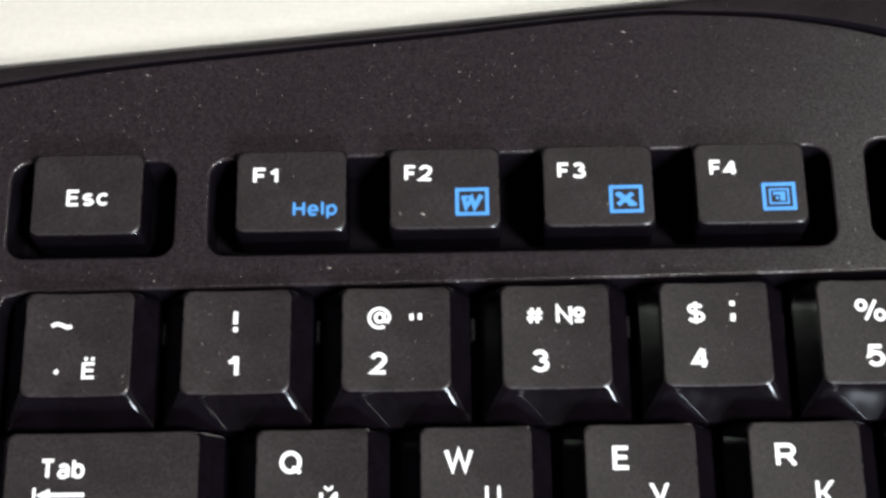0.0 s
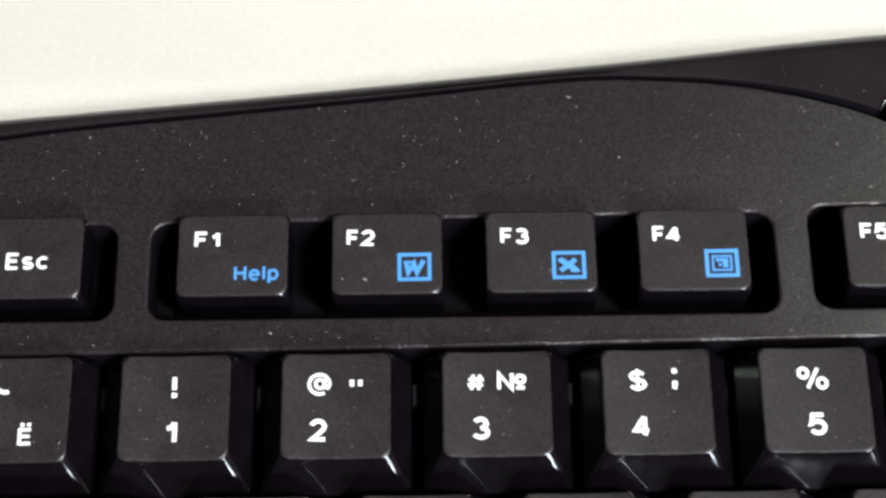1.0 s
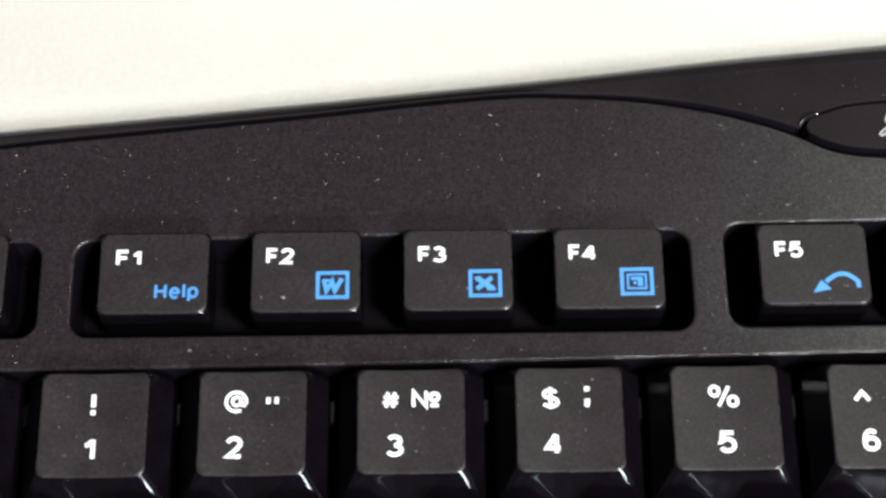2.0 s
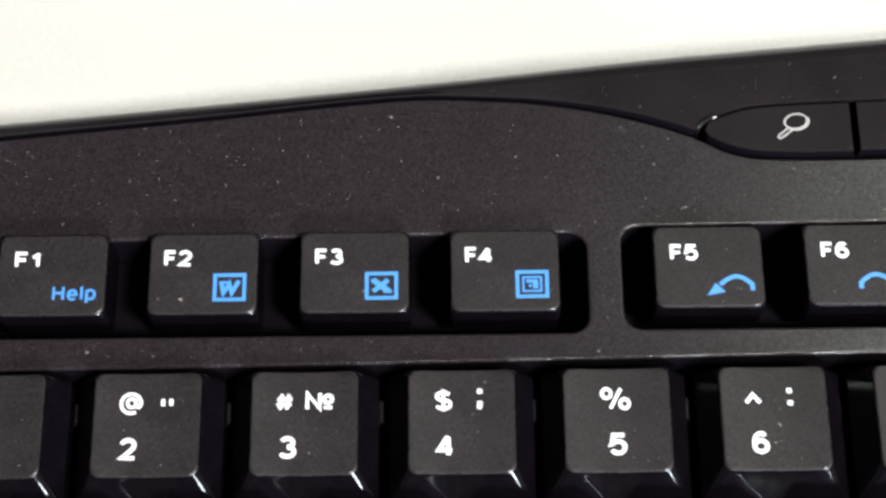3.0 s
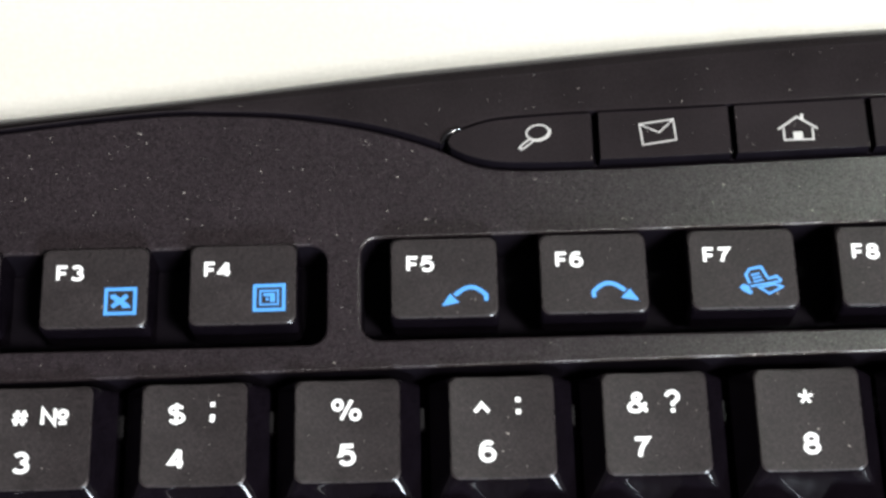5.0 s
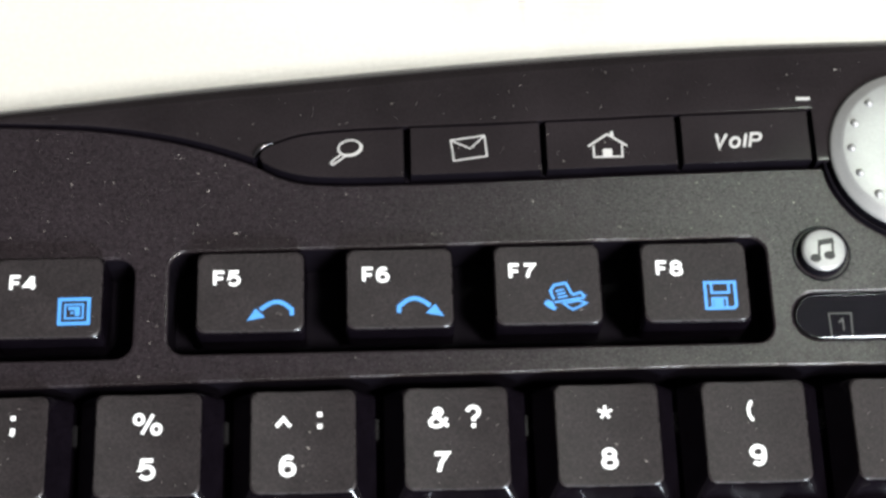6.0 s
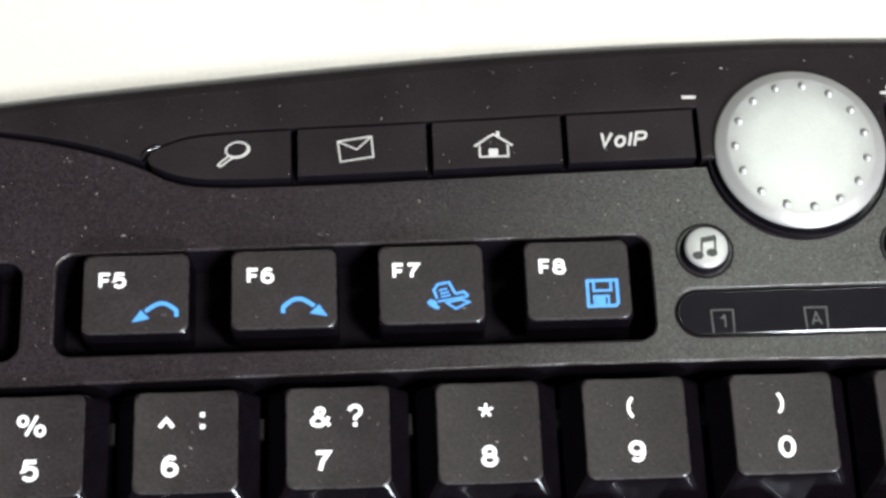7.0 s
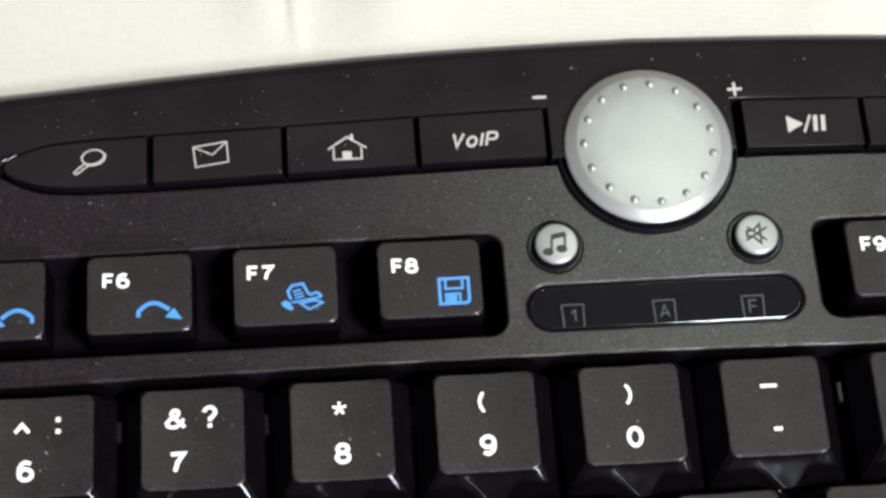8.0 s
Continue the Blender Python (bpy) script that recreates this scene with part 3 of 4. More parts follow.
def rear_strip():
    bm = bmesh.new()
    xs = sorted({-47.0 + 1.7 * k for k in range(261)} | {395.0} | {c + d for c in (85.9, 161.2, 2 * MID - 85.9, 2 * MID - 161.2)
                                                         for d in (-0.03, 0.03, 0.5, 1.1)})
    rows = []
    for x in xs:
        y0, ym, y1 = strip_front(x), mirrored(x, RIM), mirrored(x, REAR)
        drop = y1 - ym
        h = strip_top(x)
        ys = [(y0, 19.0), (y0, h - 0.14), (y0 + 0.07, h - 0.03), (y0 + 0.2, h), (y0 + 0.4, h), (ym - 0.22, h), (ym - 0.11, h - 0.05), (ym, h - 0.02)]
        ys += [(ym + drop * s, h - (h - 24.0) * f) for s, f in ((0.12, 0.05), (0.35, 0.14), (0.6, 0.30), (0.8, 0.52), (0.94, 0.78), (1.0, 1.0))]
        ys += [(y1 + 0.1, 20), (y1 - 0.6, 3.0)]
        rows.append([bm.verts.new((x, y, z)) for y, z in ys])
    for a, b in zip(rows, rows[1:]):
        for k in range(len(a) - 1):
            # The front face is blackened to hold the shade of the groove.
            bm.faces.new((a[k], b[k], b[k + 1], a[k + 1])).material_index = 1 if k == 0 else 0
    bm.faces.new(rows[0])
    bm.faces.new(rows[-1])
    ob = part("rear_strip", bm, [strip_plastic, shaded_black], keyboard, "smooth black strip along the rear edge", True)
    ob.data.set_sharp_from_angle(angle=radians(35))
    # Black floor and fillers, added for the shade between and below the buttons.
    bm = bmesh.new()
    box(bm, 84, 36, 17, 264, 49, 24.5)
    part("button_gap_floor", bm, shaded_black, keyboard)
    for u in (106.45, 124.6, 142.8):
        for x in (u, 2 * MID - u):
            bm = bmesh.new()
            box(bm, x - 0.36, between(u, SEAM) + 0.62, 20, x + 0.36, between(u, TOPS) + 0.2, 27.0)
            part("gap_filler", bm, shaded_black, keyboard, "black filler for the shaded gap between two buttons")
    # Raised lip added here, its facets tilted to give the nose a glint.
    bm = bmesh.new()
    loops = []
    for k in range(25):
        u = 86.2 + 2.6 * (k / 24) ** 1.2
        slope = (between(u + 0.05, TOPS) - between(u - 0.05, TOPS)) / 0.1
        across = Vector((-slope, 1, 0)).normalized()
        r = math.sin(math.pi * (k + 0.8) / 25.6) ** 0.5
        foot = Vector((u, between(u, TOPS) + 0.02, 0))
        loops.append([tuple(foot + across * (off * r) + Vector((0, 0, z))) for off, z in
                      ((0.0, 28.2), (0.0, 29.15), (0.06, 29.28), (0.22, 29.34), (0.38, 29.37), (0.52, 29.375), (0.6, 29.2), (0.6, 28.2))])
    loft(bm, loops, True, True)
    part("glint_lip", bm, gloss_black, keyboard, "polished strip lip at a button nose, shaped for a glint", True)


case()
rear_strip()


# ---- keys ----
def key_mesh(name, top_w, top_h, base_w, base_h, shift, depth, dish_depth, corner=1.25):
    """A key cap in its own millimetres: the middle of the top's rim at the origin, hollow top, flared sides."""
    bm = bmesh.new()

    def dish(x, y):
        return -dish_depth * max(0.0, 1 - (2 * x / top_w) ** 2)

    def shaped(w, h, r, z, s=0.0, follow=1.0):
        return [(x, y - s, z + follow * dish(x, y)) for x, y, _ in rounded(0, 0, w, h, r, 0, 6, 8)]

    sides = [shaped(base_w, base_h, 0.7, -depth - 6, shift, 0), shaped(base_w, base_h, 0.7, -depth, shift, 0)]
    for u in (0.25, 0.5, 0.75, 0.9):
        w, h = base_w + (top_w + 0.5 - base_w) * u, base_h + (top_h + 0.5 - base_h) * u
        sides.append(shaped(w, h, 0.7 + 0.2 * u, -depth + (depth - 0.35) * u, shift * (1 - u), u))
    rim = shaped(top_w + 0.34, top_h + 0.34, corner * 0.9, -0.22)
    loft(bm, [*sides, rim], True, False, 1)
    tops = [rim, shaped(top_w + 0.14, top_h + 0.14, corner, -0.06), shaped(top_w, top_h, corner, -0.01)]
    for u in (0.95, 0.8, 0.6, 0.4, 0.2, 0.05):
        tops.append(shaped(top_w * u, top_h * u, corner * u, 0.0))
    loft(bm, tops[:2], False, False, 2)
    loft(bm, tops[1:], False, True, 0)
    bmesh.ops.remove_doubles(bm, verts=bm.verts[:], dist=0.0005)
    bmesh.ops.recalc_face_normals(bm, faces=bm.faces[:])
    for v in bm.verts:
        v.co *= MM
    mesh = bpy.data.meshes.new(name)
    bm.to_mesh(mesh)
    bm.free()
    mesh.materials.append(key_top)
    mesh.materials.append(shaded_key_side)
    mesh.materials.append(key_rim)
    for face in mesh.polygons:
        face.use_smooth = True
    mesh.set_sharp_from_angle(angle=radians(24))
    return mesh, dish


NUMBER_KEY = key_mesh("number_key", 12.7, 12.7, 17.9, 16.9, 1.6, 3.8, 0.45)
LETTER_KEY = key_mesh("letter_key", 12.7, 12.7, 17.9, 16.9, 1.6, 3.8, 0.45)
TAB_KEY = key_mesh("tab_key", 22.2, 12.7, 27.6, 16.9, 1.6, 3.8, 0.3)
FUNCTION_KEY = key_mesh("function_key", 13.25, 10.4, 13.95, 11.1, 0.0, 0.9, 0.12, 1.3)


def key(shape, x, y, z, label):
    mesh, dish = shape
    ob = new("key", mesh)
    ob.location = (x * MM, y * MM, z * MM)
    ob.parent = keyboard
    tagged(ob, label)
    return ob, dish


def legend(on, text, x, y, width, height, mat, label, thick=0.45):
    ob, dish = on
    print_on(letters(text, width, height, thick), "legend", mat, ob, (x, y, 0.035), label, dish)


NUMBER_Y, NUMBER_Z = 3.05, 30.0
UP, LOW = 2.65, -3.05
TILDE = -21.95
ROW = [
    ("~", [("~", -2.1, 2.9, 0.9, UP - 0.3), ("`", -2.4, 0.95, 0.8, LOW - 0.4), ("Ё", 1.5, 1.7, 2.7, LOW)]),
    ("1", [("!", -0.15, 0.6, 2.8, UP), ("1", -0.35, 1.45, 2.85, LOW)]),
    ("2", [("@", -1.9, 2.8, 2.8, UP), ("2", -1.95, 2.1, 2.75, LOW), ('"', 2.5, 1.5, 1.3, UP + 0.1)]),
    ("3", [("#", -2.1, 2.3, 2.3, UP), ("№", 2.2, 3.5, 2.4, UP + 0.1), ("3", -1.6, 2.1, 2.75, LOW)]),
    ("4", [("$", -1.75, 2.1, 3.1, UP), (";", 2.65, 0.75, 2.8, UP), ("4", -1.6, 2.1, 2.75, LOW)]),
    ("5", [("%", -0.1, 3.7, 2.9, UP), ("5", 0.0, 2.1, 2.75, LOW)]),
    ("6", [("^", -2.2, 2.2, 1.5, UP - 0.2), (":", 2.3, 0.75, 2.1, UP), ("6", -1.65, 2.1, 2.75, LOW)]),
    ("7", [("&", -1.9, 2.7, 2.7, UP), ("?", 2.4, 1.9, 2.9, UP + 0.1), ("7", -1.75, 2.1, 2.75, LOW)]),
    ("8", [("*", -0.2, 2.1, 2.0, UP + 0.3), ("8", 0.0, 2.1, 2.75, LOW)]),
    ("9", [("(", -0.4, 0.95, 2.9, UP), ("9", 0.0, 2.1, 2.75, LOW)]),
    ("0", [(")", -0.3, 0.95, 2.9, UP), ("0", 0.0, 2.15, 2.75, LOW)]),
    ("-", [("_", -0.3, 2.6, 0.5, UP + 0.1), ("-", 0.2, 1.6, 0.55, LOW)]),
    ("", []),
]
THICK = {**dict.fromkeys("0123456789", 0.52), "#": 0.42, "№": 0.45, "@": 0.38, "$": 0.42, "%": 0.42, "&": 0.46, "?": 0.50, "!": 0.54, ";": 0.56, ":": 0.56, '"': 0.50, "~": 0.50, "^": 0.48, "`": 0.55, "Ё": 0.40, "*": 0.36, "(": 0.40, ")": 0.40, "_": 0.46, "-": 0.50}
SLIP = {"2": 0.15, "3": 0.30, "4": 0.42, "5": 0.30, "6": 0.38, "7": 0.30, "8": 0.15, "9": -0.36, "0": -0.55, "-": -1.0}
ASIDE = {"2": -0.1, "3": -0.35, "4": -0.42, "6": -0.25, "7": -0.2, "0": 0.1}
for k, (name, marks) in enumerate(ROW):
    cap = key(NUMBER_KEY, TILDE + 19.05 * k + SLIP.get(name, 0), NUMBER_Y, NUMBER_Z, "black key with white legends" if marks else "black key, only its edge in view")
    for text, x, y_w, y_h, y in marks:
        legend(cap, text, x + ASIDE.get(name, 0.0), y, y_w, y_h, white_print, "white printed character " + text, THICK.get(text, 0.42))

for k in range(12):
    bm = bmesh.new()
    loft(bm, [rounded(TILDE + 9.5 + 19.05 * k, 5.7, w, h, 0.1, z, 3) for w, h, z in ((0.9, 3.4, 19.5), (0.8, 3.0, 24.2), (0.66, 2.8, 24.6), (0.4, 2.6, 24.8))], False, True)
    part("rib", bm, rib_black, keyboard, "thin black rib between two keys")

LETTER_Y, LETTER_Z = -14.6, 30.5
TAB = key(TAB_KEY, -18.0, LETTER_Y, LETTER_Z, "wide black key with a white word and arrow")
legend(TAB, "Tab", -4.6, 2.2, 5.2, 2.4, white_print, "white printed word Tab", 0.42)
bm = bmesh.new()
stroke(bm, [(-2.2, 0), (2.8, 0)], 0.5)
patch(bm, [(-2.8, 0), (-1.2, 0.75), (-1.2, -0.75)])
stroke(bm, [(-3.0, 0.85), (-3.0, -0.85)], 0.35)
print_on(bm, "legend", white_print, TAB[0], (-4.7, -0.9, 0.035), "white printed arrow", TAB[1])
LETTERS = [("Q", "Й"), ("W", "Ц"), ("E", "У"), ("R", "К"), *[("", "")] * 7]
for k, (latin, cyrillic) in enumerate(LETTERS):
    cap = key(LETTER_KEY, 6.45 + 19.15 * k, LETTER_Y, LETTER_Z, "black key with white letters" if latin else "black key, only its rear edge in view")
    if latin:
        legend(cap, latin, -2.4 + {"Q": 0.0, "W": 0.4}.get(latin, 0.2), 2.5, {"Q": 2.7, "W": 3.4, "E": 2.1, "R": 2.5}[latin], 2.85, white_print, "white printed letter " + latin, 0.50)
        legend(cap, cyrillic, 2.0, -2.0, 0, 3.4 if cyrillic == "Й" else 2.8, white_print, "white printed letter " + cyrillic)

FUNCTION_Y, FUNCTION_Z = 22.5, 30.0
ESC = key(FUNCTION_KEY, -22.05, FUNCTION_Y, FUNCTION_Z, "black key with a white word")
legend(ESC, "Esc", 0.1, -0.5, 5.2, 2.2, white_print, "white printed word Esc", 0.40)


def framed_icon(inner):
    """Two thin square frames, one in the other, round a plain mark."""
    bm = bmesh.new()
    stroke(bm, [(-1.85, -1.62), (1.85, -1.62), (1.85, 1.62), (-1.85, 1.62)], 0.46, True)
    if inner == "zigzag":
        stroke(bm, [(-1.05, 0.75), (-0.75, -0.75), (-0.05, 0.45), (0.30, -0.75), (1.15, 0.85)], 0.62)
        patch(bm, [(-1.3, 0.45), (-0.2, 0.45), (-0.2, 0.8), (-1.3, 0.8)])
    elif inner == "cross":
        stroke(bm, [(-1.05, 0.75), (0.95, -0.75)], 0.72)
        stroke(bm, [(0.85, 0.75), (-1.05, -0.75)], 0.60)
        patch(bm, [(0.2, -0.95), (1.3, -0.95), (1.3, -0.6), (0.2, -0.6)])
        patch(bm, [(-1.3, 0.55), (-0.5, 0.55), (-0.5, 0.9), (-1.3, 0.9)])
    else:
        stroke(bm, [(-1.12, -0.92), (1.12, -0.92), (1.12, 0.92), (-1.12, 0.92)], 0.26, True)
        patch(bm, [(-0.75, 0.2), (0.75, 0.2), (0.75, 0.62), (-0.75, 0.62)])
        patch(bm, [(0.1, -0.6), (0.75, -0.6), (0.75, 0.2), (0.1, 0.2)])
        disc(bm, -0.25, -0.2, 0.22, n=10)
    return bm


def arrow_icon(way):
    bm = bmesh.new()
    arc = []
    for k in range(12):
        u = k / 11
        arc.append((way * (2.7 - 4.0 * u), -0.55 + 1.75 * math.sin(math.pi * (0.08 + 0.80 * u)) * (1 - 0.25 * u)))
    arc = [(way * 2.7, -0.9)] + arc
    stroke(bm, arc, 0.55)
    patch(bm, [(way * -3.0, -1.5), (way * -1.9, 0.15), (way * -0.7, -1.05)][::int(way)])
    return bm


def printer_icon():
    bm = bmesh.new()
    stroke(bm, [(-1.35, -0.35), (-1.75, 0.85), (-1.2, 1.6), (0.25, 1.85), (1.0, 0.3)], 0.36)
    for (x0, y0), (x1, y1) in (((-1.1, 0.75), (0.0, 1.0)), ((-0.95, 0.3), (0.2, 0.55)), ((-0.85, -0.15), (0.4, 0.1))):
        stroke(bm, [(x0, y0), (x1, y1)], 0.26)
    stroke(bm, [(1.0, 0.2), (2.1, 0.5), (2.6, 0.0), (2.3, -0.35)], 0.34)
    stroke(bm, [(-1.3, -0.75), (2.3, -0.2)], 0.28)
    stroke(bm, [(-0.15, -0.95), (1.75, -0.55), (2.75, -0.95), (1.0, -1.8)], 0.3, True)
    patch(bm, [(-2.7, -0.8), (-2.2, -0.4), (-1.5, -0.65), (-1.3, -1.3), (-1.0, -1.5), (-1.4, -1.85), (-2.35, -1.3)])
    return bm


def disk_icon():
    bm = bmesh.new()
    stroke(bm, [(-1.9, -1.75), (1.6, -1.75), (1.95, -1.4), (1.95, 1.75), (-1.9, 1.75)], 0.4, True)
    stroke(bm, [(-1.1, 1.6), (-1.1, 0.35), (1.15, 0.35), (1.15, 1.6)], 0.32)
    patch(bm, [(-0.9, -1.6), (0.35, -1.6), (0.35, -0.45), (-0.9, -0.45)])
    stroke(bm, [(0.75, -1.6), (0.75, -0.4), (-1.1, -0.4), (-1.1, -1.6)], 0.28)
    return bm


FUNCTIONS = [("F1", 3.35, None), ("F2", 22.4, "zigzag"), ("F3", 41.45, "cross"), ("F4", 60.35, "slide"), ("F5", 86.0, "undo"), ("F6", 105.05, "redo"),
             ("F7", 124.1, "printer"), ("F8", 143.15, "disk"), ("F9", 206.5, "plain")]
for name, x, mark in FUNCTIONS:
    cap = key(FUNCTION_KEY, x, FUNCTION_Y + {"F5": 0.25, "F6": 0.35, "F7": 0.45, "F8": 0.45, "F9": 0.3}.get(name, 0), FUNCTION_Z, "black key with a white legend and a blue mark" if mark != "plain" else "black key with a white legend")
    legend(cap, name, -3.2 + {"F5": 0.2, "F6": 0.2}.get(name, 0), 2.1 - (0.22 if name > "F4" else 0.05), 3.1 if name == "F1" else 3.5, 2.15, white_print, "white printed legend " + name, 0.42)
    if name == "F1":
        legend(cap, "Help", 3.0, -2.7, 5.5, 2.5, blue_print, "blue printed word Help", 0.34)
        continue
    if mark == "plain":
        continue
    icon, dx, dy, says = {
        "zigzag": (framed_icon("zigzag"), 3.4, -1.9, "blue square mark with a zigzag in it"),
        "cross": (framed_icon("cross"), 3.4, -1.9, "blue square mark with a cross in it"),
        "slide": (framed_icon("slide"), 3.4, -1.9, "blue square mark with a small panel in it"),
        "undo": (arrow_icon(1), 2.6, -2.4, "blue arrow curving back"),
        "redo": (arrow_icon(-1), 2.6, -2.4, "blue arrow curving forward"),
        "printer": (printer_icon(), 2.05, -1.7, "blue printer mark"),
        "disk": (disk_icon(), 3.1, -1.95, "blue floppy disk mark"),
    }[mark] if mark in ("zigzag", "cross", "slide", "undo", "redo", "printer", "disk") else (None, 0, 0, "")
    print_on(icon, "legend", blue_print, cap[0], (dx, dy, 0.035), says, cap[1])


# ---- buttons of the rear strip ----
def flat_button(points, label, top=BUTTON, flank=None):
    """A low button whose plan is a ring of points; its edges are a little rounded."""
    mid = Vector((sum(p[0] for p in points) / len(points), sum(p[1] for p in points) / len(points)))

    def shrunk(by, z):
        out = []
        for p in points:
            d = Vector(p) - mid
            k = max(0.0, 1 - by / d.length)
            out.append((mid.x + d.x * k, mid.y + d.y * k, z))
        return out

    bm = bmesh.new()
    # Flank colour holds the shade of the gap unless a flank is given.
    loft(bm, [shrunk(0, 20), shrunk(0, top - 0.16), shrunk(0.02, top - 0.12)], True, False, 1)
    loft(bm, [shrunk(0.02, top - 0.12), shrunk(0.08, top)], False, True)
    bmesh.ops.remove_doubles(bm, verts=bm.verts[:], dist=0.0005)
    return part("button", bm, [strip_plastic, flank or shaded_black], keyboard, label)


def bar_button(x0, x1, label, mirror=False):
    pts = []
    for k in range(9):
        x = x0 + (x1 - x0) * k / 8
        pts.append((x, between(x, SEAM) + 0.7))
    for k in range(9):
        x = x1 - (x1 - x0) * k / 8
        pts.append((x, between(x, TOPS) - 0.15))
    if mirror:
        pts = [(2 * MID - x, y) for x, y in reversed(pts)]
    return flat_button(pts, label, BUTTON, gloss_black if mirror else shaded_black)


def nose_button():
    pts = [(86.9, 41.9)]
    for k in range(1, 16):
        x = 86.9 + (106.0 - 86.9) * (k / 15) ** 1.4
        pts.append((x, max(between(x, SEAM) + 0.5, 38.6)))
    for k in range(15, 0, -1):
        x = 86.9 + (106.0 - 86.9) * (k / 15) ** 1.4
        pts.append((x, between(x, TOPS) - 0.2))
    return flat_button(pts, "black button with a rounded nose and a grey magnifying glass")


ICON_Z = BUTTON + 0.02
search = nose_button()
bm = bmesh.new()
stroke(bm, [(0.75 + 1.5 * math.cos(a), 0.5 + 1.05 * math.sin(a)) for a in (2 * math.pi * k / 24 for k in range(24))], 0.22, True)
stroke(bm, [(0.85 + 1.55 * math.cos(a), 0.36 + 1.1 * math.sin(a)) for a in (-2.3 + 2.6 * k / 12 for k in range(13))], 0.24)
stroke(bm, [(-0.45, -0.2), (-1.75, -0.85), (-2.15, -1.2), (-1.95, -1.45), (-1.45, -1.3), (-0.1, -0.6)], 0.22, True)
print_on(bm, "legend", grey_print, search, (98.2, 42.35, ICON_Z), "grey magnifying glass", turn=12)

mail = bar_button(106.9, 124.2, "black oblong button with a grey envelope")
bm = bmesh.new()
stroke(bm, [(-2.3, -1.5), (2.15, -1.5), (2.35, 1.5), (-2.2, 1.5)], 0.2, True)
stroke(bm, [(-2.15, 1.45), (0.15, -0.1), (2.3, 1.45)], 0.18)
print_on(bm, "legend", grey_print, mail, (114.7, 42.6, ICON_Z), "grey envelope", turn=8)

home = bar_button(125.0, 142.4, "black oblong button with a grey house")
bm = bmesh.new()
stroke(bm, [(-1.9, 0.0), (-1.9, -1.7), (1.9, -1.7), (1.9, 0.0)], 0.24)
stroke(bm, [(-2.6, -0.15), (0.0, 1.6), (2.6, -0.15)], 0.26)
patch(bm, [(-0.7, -1.7), (0.55, -1.7), (0.55, -0.55), (-0.7, -0.55)])
patch(bm, [(0.45, 1.2), (0.85, 1.0), (0.85, 2.0), (0.45, 2.0)])
print_on(bm, "legend", grey_print, home, (133.2, 42.7, ICON_Z), "grey house")

voip = bar_button(143.2, 160.4, "black oblong button with a grey word")
print_on(letters("VoIP", 6.4, 2.3, 0.36, 0.22), "legend", grey_print, voip, (150.7, 43.05, ICON_Z), "grey printed word VoIP")

play = bar_button(143.2, 159.7, "glossy black oblong button with a grey play and pause sign", True)
bm = bmesh.new()
patch(bm, [(-2.7, -1.3), (-0.4, 0.0), (-2.7, 1.3)])
stroke(bm, [(-0.4, -1.3), (0.7, 1.3)], 0.32)
patch(bm, [(0.9, -1.2), (1.5, -1.2), (1.7, 1.2), (1.1, 1.2)])
patch(bm, [(2.0, -1.2), (2.6, -1.2), (2.8, 1.2), (2.2, 1.2)])
print_on(bm, "legend", grey_print, play, (197.0, 43.25, ICON_Z), "grey play and pause sign")
bar_button(125.0, 142.4, "glossy black oblong button", True)

bm = bmesh.new()
patch(bm, [(-0.95, -0.22), (0.95, -0.22), (0.95, 0.22), (-0.95, 0.22)])
print_on(bm, "minus_sign", grey_print, keyboard, (160.2, 49.2, strip_top(160) + 0.03), "grey printed minus sign")
bm = bmesh.new()
patch(bm, [(-1.05, -0.2), (1.05, -0.2), (1.05, 0.2), (-1.05, 0.2)])
patch(bm, [(-0.2, 0.2), (0.2, 0.2), (0.2, 1.05), (-0.2, 1.05)])
patch(bm, [(-0.2, -1.05), (0.2, -1.05), (0.2, -0.2), (-0.2, -0.2)])
print_on(bm, "plus_sign", grey_print, keyboard, (187.7, 49.15, strip_top(187) + 0.03), "grey printed plus sign")


# ---- dial and round buttons ----
def dial():
    cx, cy, top = 174.5, 41.0, 30.4
    # This black ring paints the shade in the gap round the dial.
    bm = bmesh.new()
    loft(bm, [circle(cx, cy, r, z, 96) for r, z in ((12.55, 20), (12.55, 28.6), (12.5, 28.78), (12.38, 28.86), (12.2, 28.8), (12.1, 28.5), (12.1, 24))], True, True)
    part("dial_gap_ring", bm, pane_gap_black, keyboard, "black ring for the shaded gap round the dial", True)
    bm = bmesh.new()
    loft(bm, [circle(cx, cy, r, z, 96) for r, z in ((11.75, 22), (11.75, top - 1.3), (11.66, top - 1.05), (11.6, top - 0.95))], True, False, 1)
    loft(bm, [circle(cx, cy, r, z, 96) for r, z in ((11.6, top - 0.95), (11.5, top - 0.74), (11.25, top - 0.60), (10.85, top - 0.42), (10.45, top - 0.22), (10.1, top - 0.06),
                                                    (9.8, top), (6, top + 0.05), (3, top + 0.07), (0.5, top + 0.08))], False, True)
    bmesh.ops.remove_doubles(bm, verts=bm.verts[:], dist=0.0005)
    knob = part("dial", bm, [silver_paint, pane_gap_black], keyboard, "round silver dial with a ring of raised dots", True)
    for k in range(15):
        a = radians(82.7 - 24 * k)
        x, y = cx + 8.9 * math.cos(a), cy + 8.9 * math.sin(a)
        bm = bmesh.new()
        loft(bm, [circle(x, y, 0.58 * math.cos(t), top + 0.02 + 0.50 * math.sin(t), 14) for t in (-0.2, 0.15, 0.5, 0.85, 1.2, 1.5)], False, True)
        part("dot", bm, silver_paint, knob, "", True)


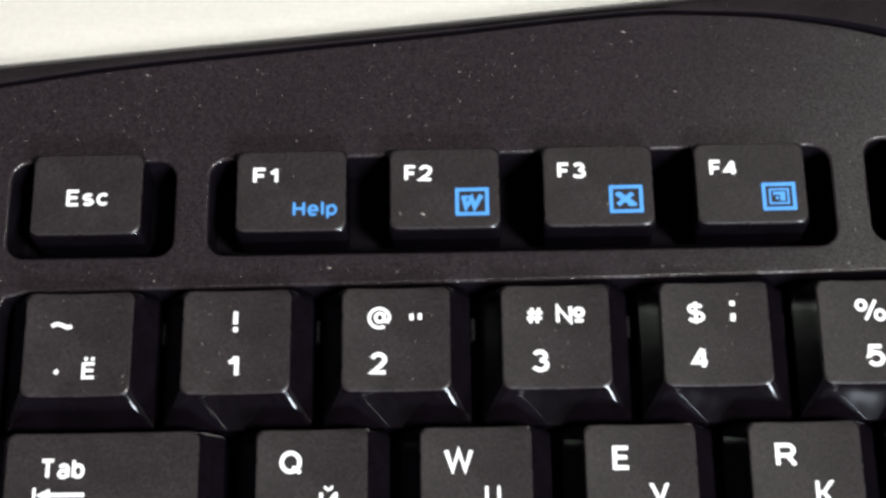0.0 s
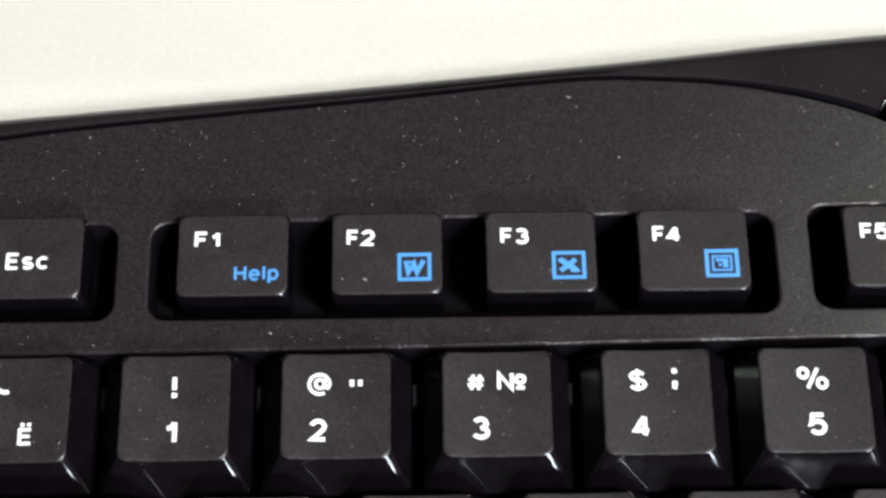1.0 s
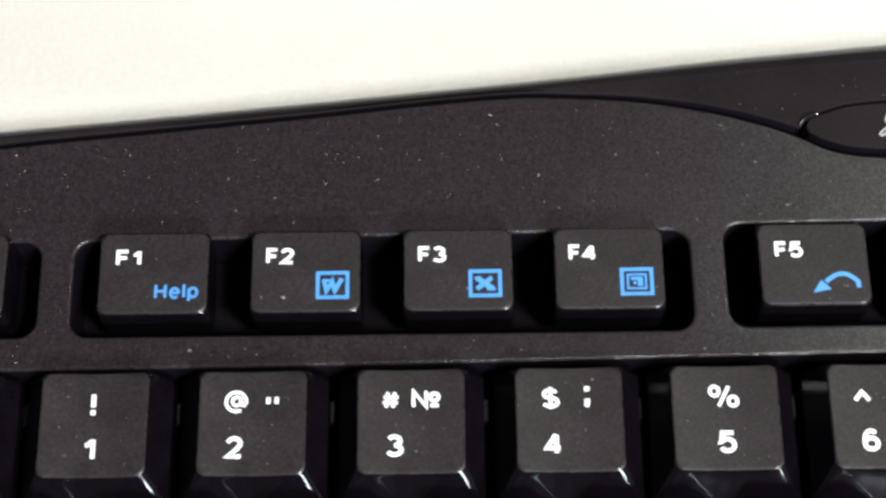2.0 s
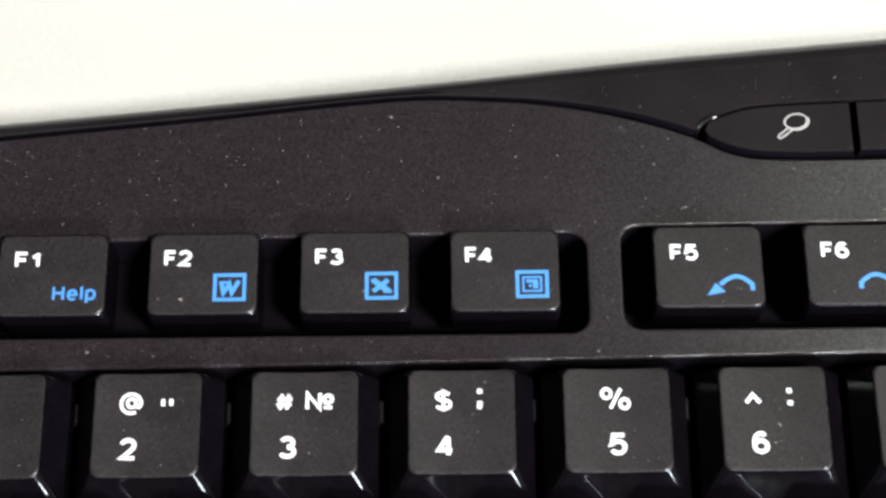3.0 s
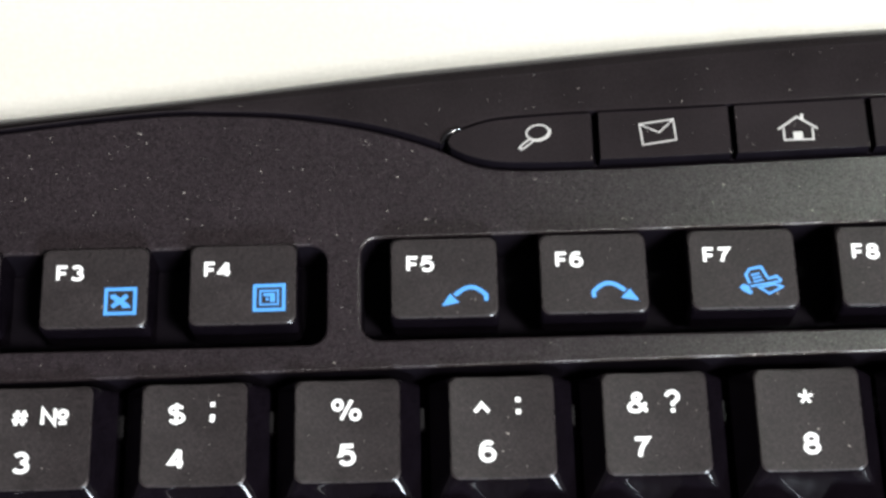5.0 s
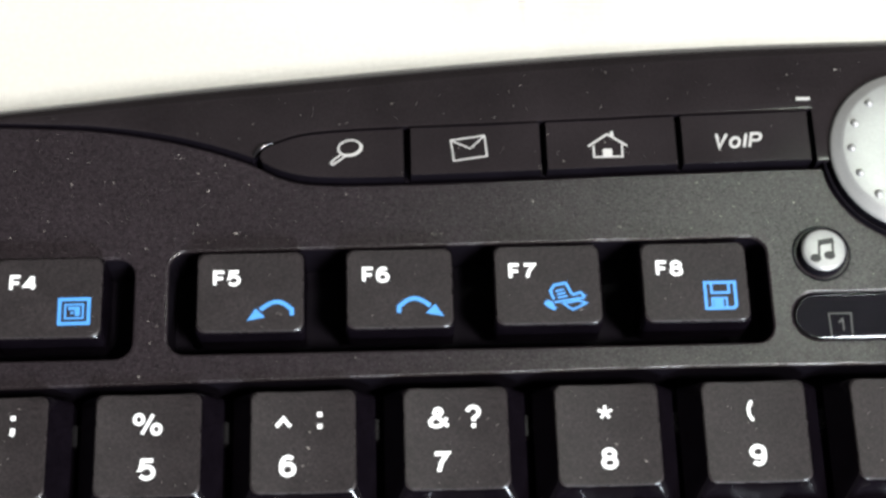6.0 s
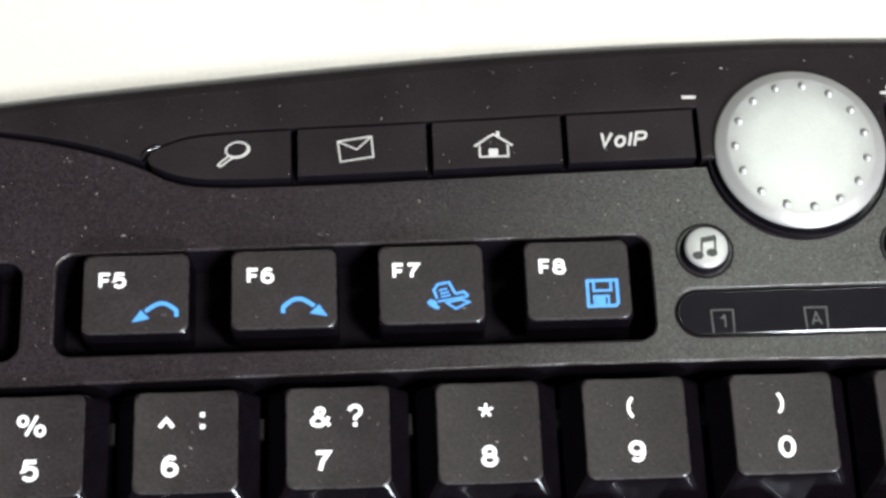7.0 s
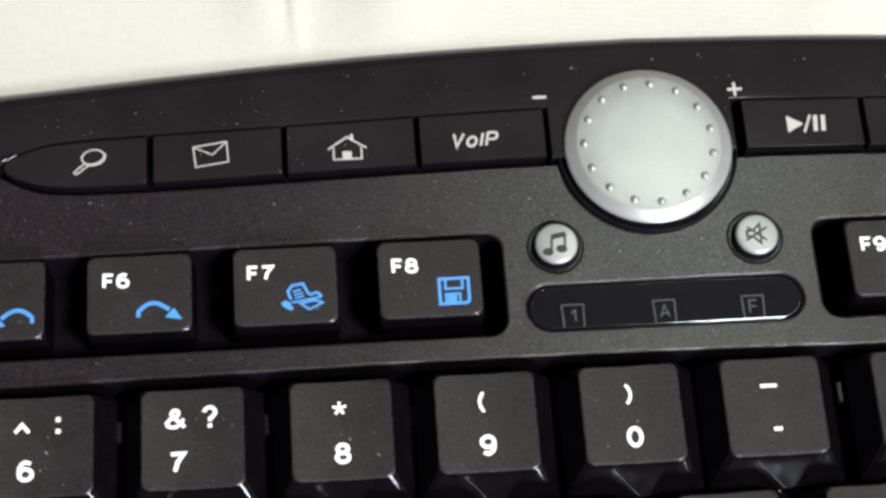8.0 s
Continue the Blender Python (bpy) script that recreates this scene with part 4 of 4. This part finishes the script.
def round_button(cx, cy, label):
    # A black ring drawn in place of the shaded gap.
    bm = bmesh.new()
    loft(bm, [circle(cx, cy, r, z, 48) for r, z in ((3.9, 22), (3.9, DECK + 0.02), (3.84, DECK + 0.05), (3.6, DECK + 0.02), (3.45, DECK - 0.12), (3.42, 24))], True, True)
    part("button_gap_ring", bm, pane_gap_black, keyboard, "thin black ring for the shaded gap round a button", True)
    bm = bmesh.new()
    loft(bm, [circle(cx, cy, r, z, 48) for r, z in ((3.3, 22), (3.3, 28.3), (3.2, 28.9), (2.9, 29.2))], True, False, 1)
    loft(bm, [circle(cx, cy, r, z, 48) for r, z in ((2.9, 29.2), (2.84, 29.42), (2.72, 29.54), (2.5, 29.6), (1.0, 29.62), (0.2, 29.63))], False, True)
    bmesh.ops.remove_doubles(bm, verts=bm.verts[:], dist=0.0005)
    return part("round_button", bm, [silver_paint, pane_gap_black], keyboard, label, True)


dial()
note = round_button(160.5, 27.2, "small round silver button with a music note")
bm = bmesh.new()
disc(bm, -1.15, -1.1, 0.75, 0.58)
disc(bm, 0.7, -0.75, 0.75, 0.58)
stroke(bm, [(-0.7, -1.0), (-0.5, 1.0)], 0.34)
stroke(bm, [(1.15, -0.6), (1.3, 1.4)], 0.34)
stroke(bm, [(-0.6, 1.0), (1.42, 1.35)], 0.75)
print_on(bm, "legend", black_print, note, (160.4, 27.05, 29.66), "black music note")
mute = round_button(187.8, 27.15, "small round silver button with a crossed-out loudspeaker")
bm = bmesh.new()
stroke(bm, [(-1.3, -0.3), (-0.5, -0.4), (0.5, -1.4), (0.55, 1.4), (-0.4, 0.5), (-1.3, 0.45)], 0.36, True)
stroke(bm, [(-1.5, -0.9), (1.5, 0.9)], 0.32)
stroke(bm, [(-1.2, 1.0), (1.3, -1.0)], 0.32)
print_on(bm, "legend", black_print, mute, (187.7, 27.1, 29.66), "black crossed-out loudspeaker")


# ---- indicator window ----
def indicator():
    cx, cy, w, h = LIGHTS
    bm = bmesh.new()
    loft(bm, [rounded(cx, cy, w + 2 * g, h + 2 * g, h / 2 + g - 0.01, z, 12) for g, z in ((-0.45, 22), (-0.45, DECK - 0.16), (-0.5, DECK - 0.14))], True, True)
    pane = part("indicator_window", bm, pane_gap_black, keyboard, "dark glossy oblong window with three dim signs")
    bm = bmesh.new()
    loft(bm, [rounded(cx, cy, w + 2 * g, h + 2 * g, h / 2 + g - 0.01, z, 12) for g, z in ((-0.06, 22), (-0.06, DECK - 0.55), (-0.12, DECK - 0.42), (-0.40, DECK - 0.19), (-0.47, DECK - 0.15), (-0.47, 22))], False, False)
    part("window_edge", bm, gloss_black, pane, "polished edge of the window", True)
    for x, text in ((162.0, "1"), (174.3, "A"), (186.3, "F")):
        bm = bmesh.new()
        stroke(bm, [(-1.35, -1.75), (-1.45, 1.4), (1.45, 1.4), (1.35, -1.75)], 0.18)
        print_on(bm, "sign_frame", dim_print, pane, (x, 17.5, DECK - 0.11), "dim grey square sign")
        print_on(letters(text, 0, 1.9, 0.2), "legend", dim_print, pane, (x, 17.4, DECK - 0.11), "dim grey printed character " + text)


indicator()


# ---- dust, and glints at the button corners ----
def dust():
    rng = random.Random(7)
    bm = bmesh.new()

    def fleck(x, y, z):
        r = 0.040 * math.exp(rng.gauss(0.0, 0.5))
        long = 1 + 2.5 * rng.random() ** 4
        a = rng.random() * 6.28
        base = []
        for k in range(5):
            t = 2 * math.pi * k / 5
            u, v = r * long * math.cos(t) * rng.uniform(0.7, 1.2), r * math.sin(t) * rng.uniform(0.7, 1.2)
            base.append(bm.verts.new((x + u * math.cos(a) - v * math.sin(a), y + u * math.sin(a) + v * math.cos(a), z)))
        tip = bm.verts.new((x, y, z + r * 0.8))
        for k in range(5):
            bm.faces.new((base[k - 1], base[k], tip))

    def on_deck(x, y):
        if any(a - 0.8 < x < c + 0.8 and b - 0.8 < y < d + 0.8 for a, b, c, d in WELLS):
            return False
        if math.hypot(x - 174.2, y - 40.7) < 13 or (155 < x < 194 and 14.5 < y < 22) or math.hypot(x - 160.5, y - 26.9) < 4 or math.hypot(x - 187.4, y - 26.9) < 4:
            return False
        return y > mirrored(x, NUMBER_EDGE) + 1

    for _ in range(3200):
        x, y = rng.uniform(-45, 216), rng.uniform(11, 55)
        if y < mirrored(x, SEAM) - 0.4 and on_deck(x, y):
            fleck(x, y, DECK)
        elif strip_front(x) + 0.6 < y < mirrored(x, RIM) and math.hypot(x - 174.2, y - 40.7) > 13 and rng.random() < 0.45:
            fleck(x, y, strip_top(x))
    for k in range(13):
        for _ in range(22):
            u, v = rng.uniform(-5.8, 5.8), rng.uniform(-5.8, 5.8)
            fleck(TILDE + 19.05 * k + u, NUMBER_Y + v, NUMBER_Z + NUMBER_KEY[1](u, v))
    for _, x, _ in FUNCTIONS:
        for _ in range(8):
            u, v = rng.uniform(-6, 6), rng.uniform(-4.8, 4.8)
            fleck(x + u, FUNCTION_Y + v, FUNCTION_Z + FUNCTION_KEY[1](u, v))
    # Pale flecks here imitate the glints on the button corners.
    for u in (106.0, 124.2, 142.4):
        for _ in range(4):
            fleck(u + rng.uniform(-0.35, 0.05), between(u, SEAM) + 0.75 + rng.uniform(-0.15, 0.5), BUTTON)
    for _ in range(26):
        fleck(rng.uniform(108, 160), rng.uniform(40.2, 45.2), BUTTON)
    ob = part("dust", bm, dust_glint_grey)
    tagged(ob, "fine pale dust flecks and painted corner glints on the black keyboard", "dust", kind="stuff")


dust()
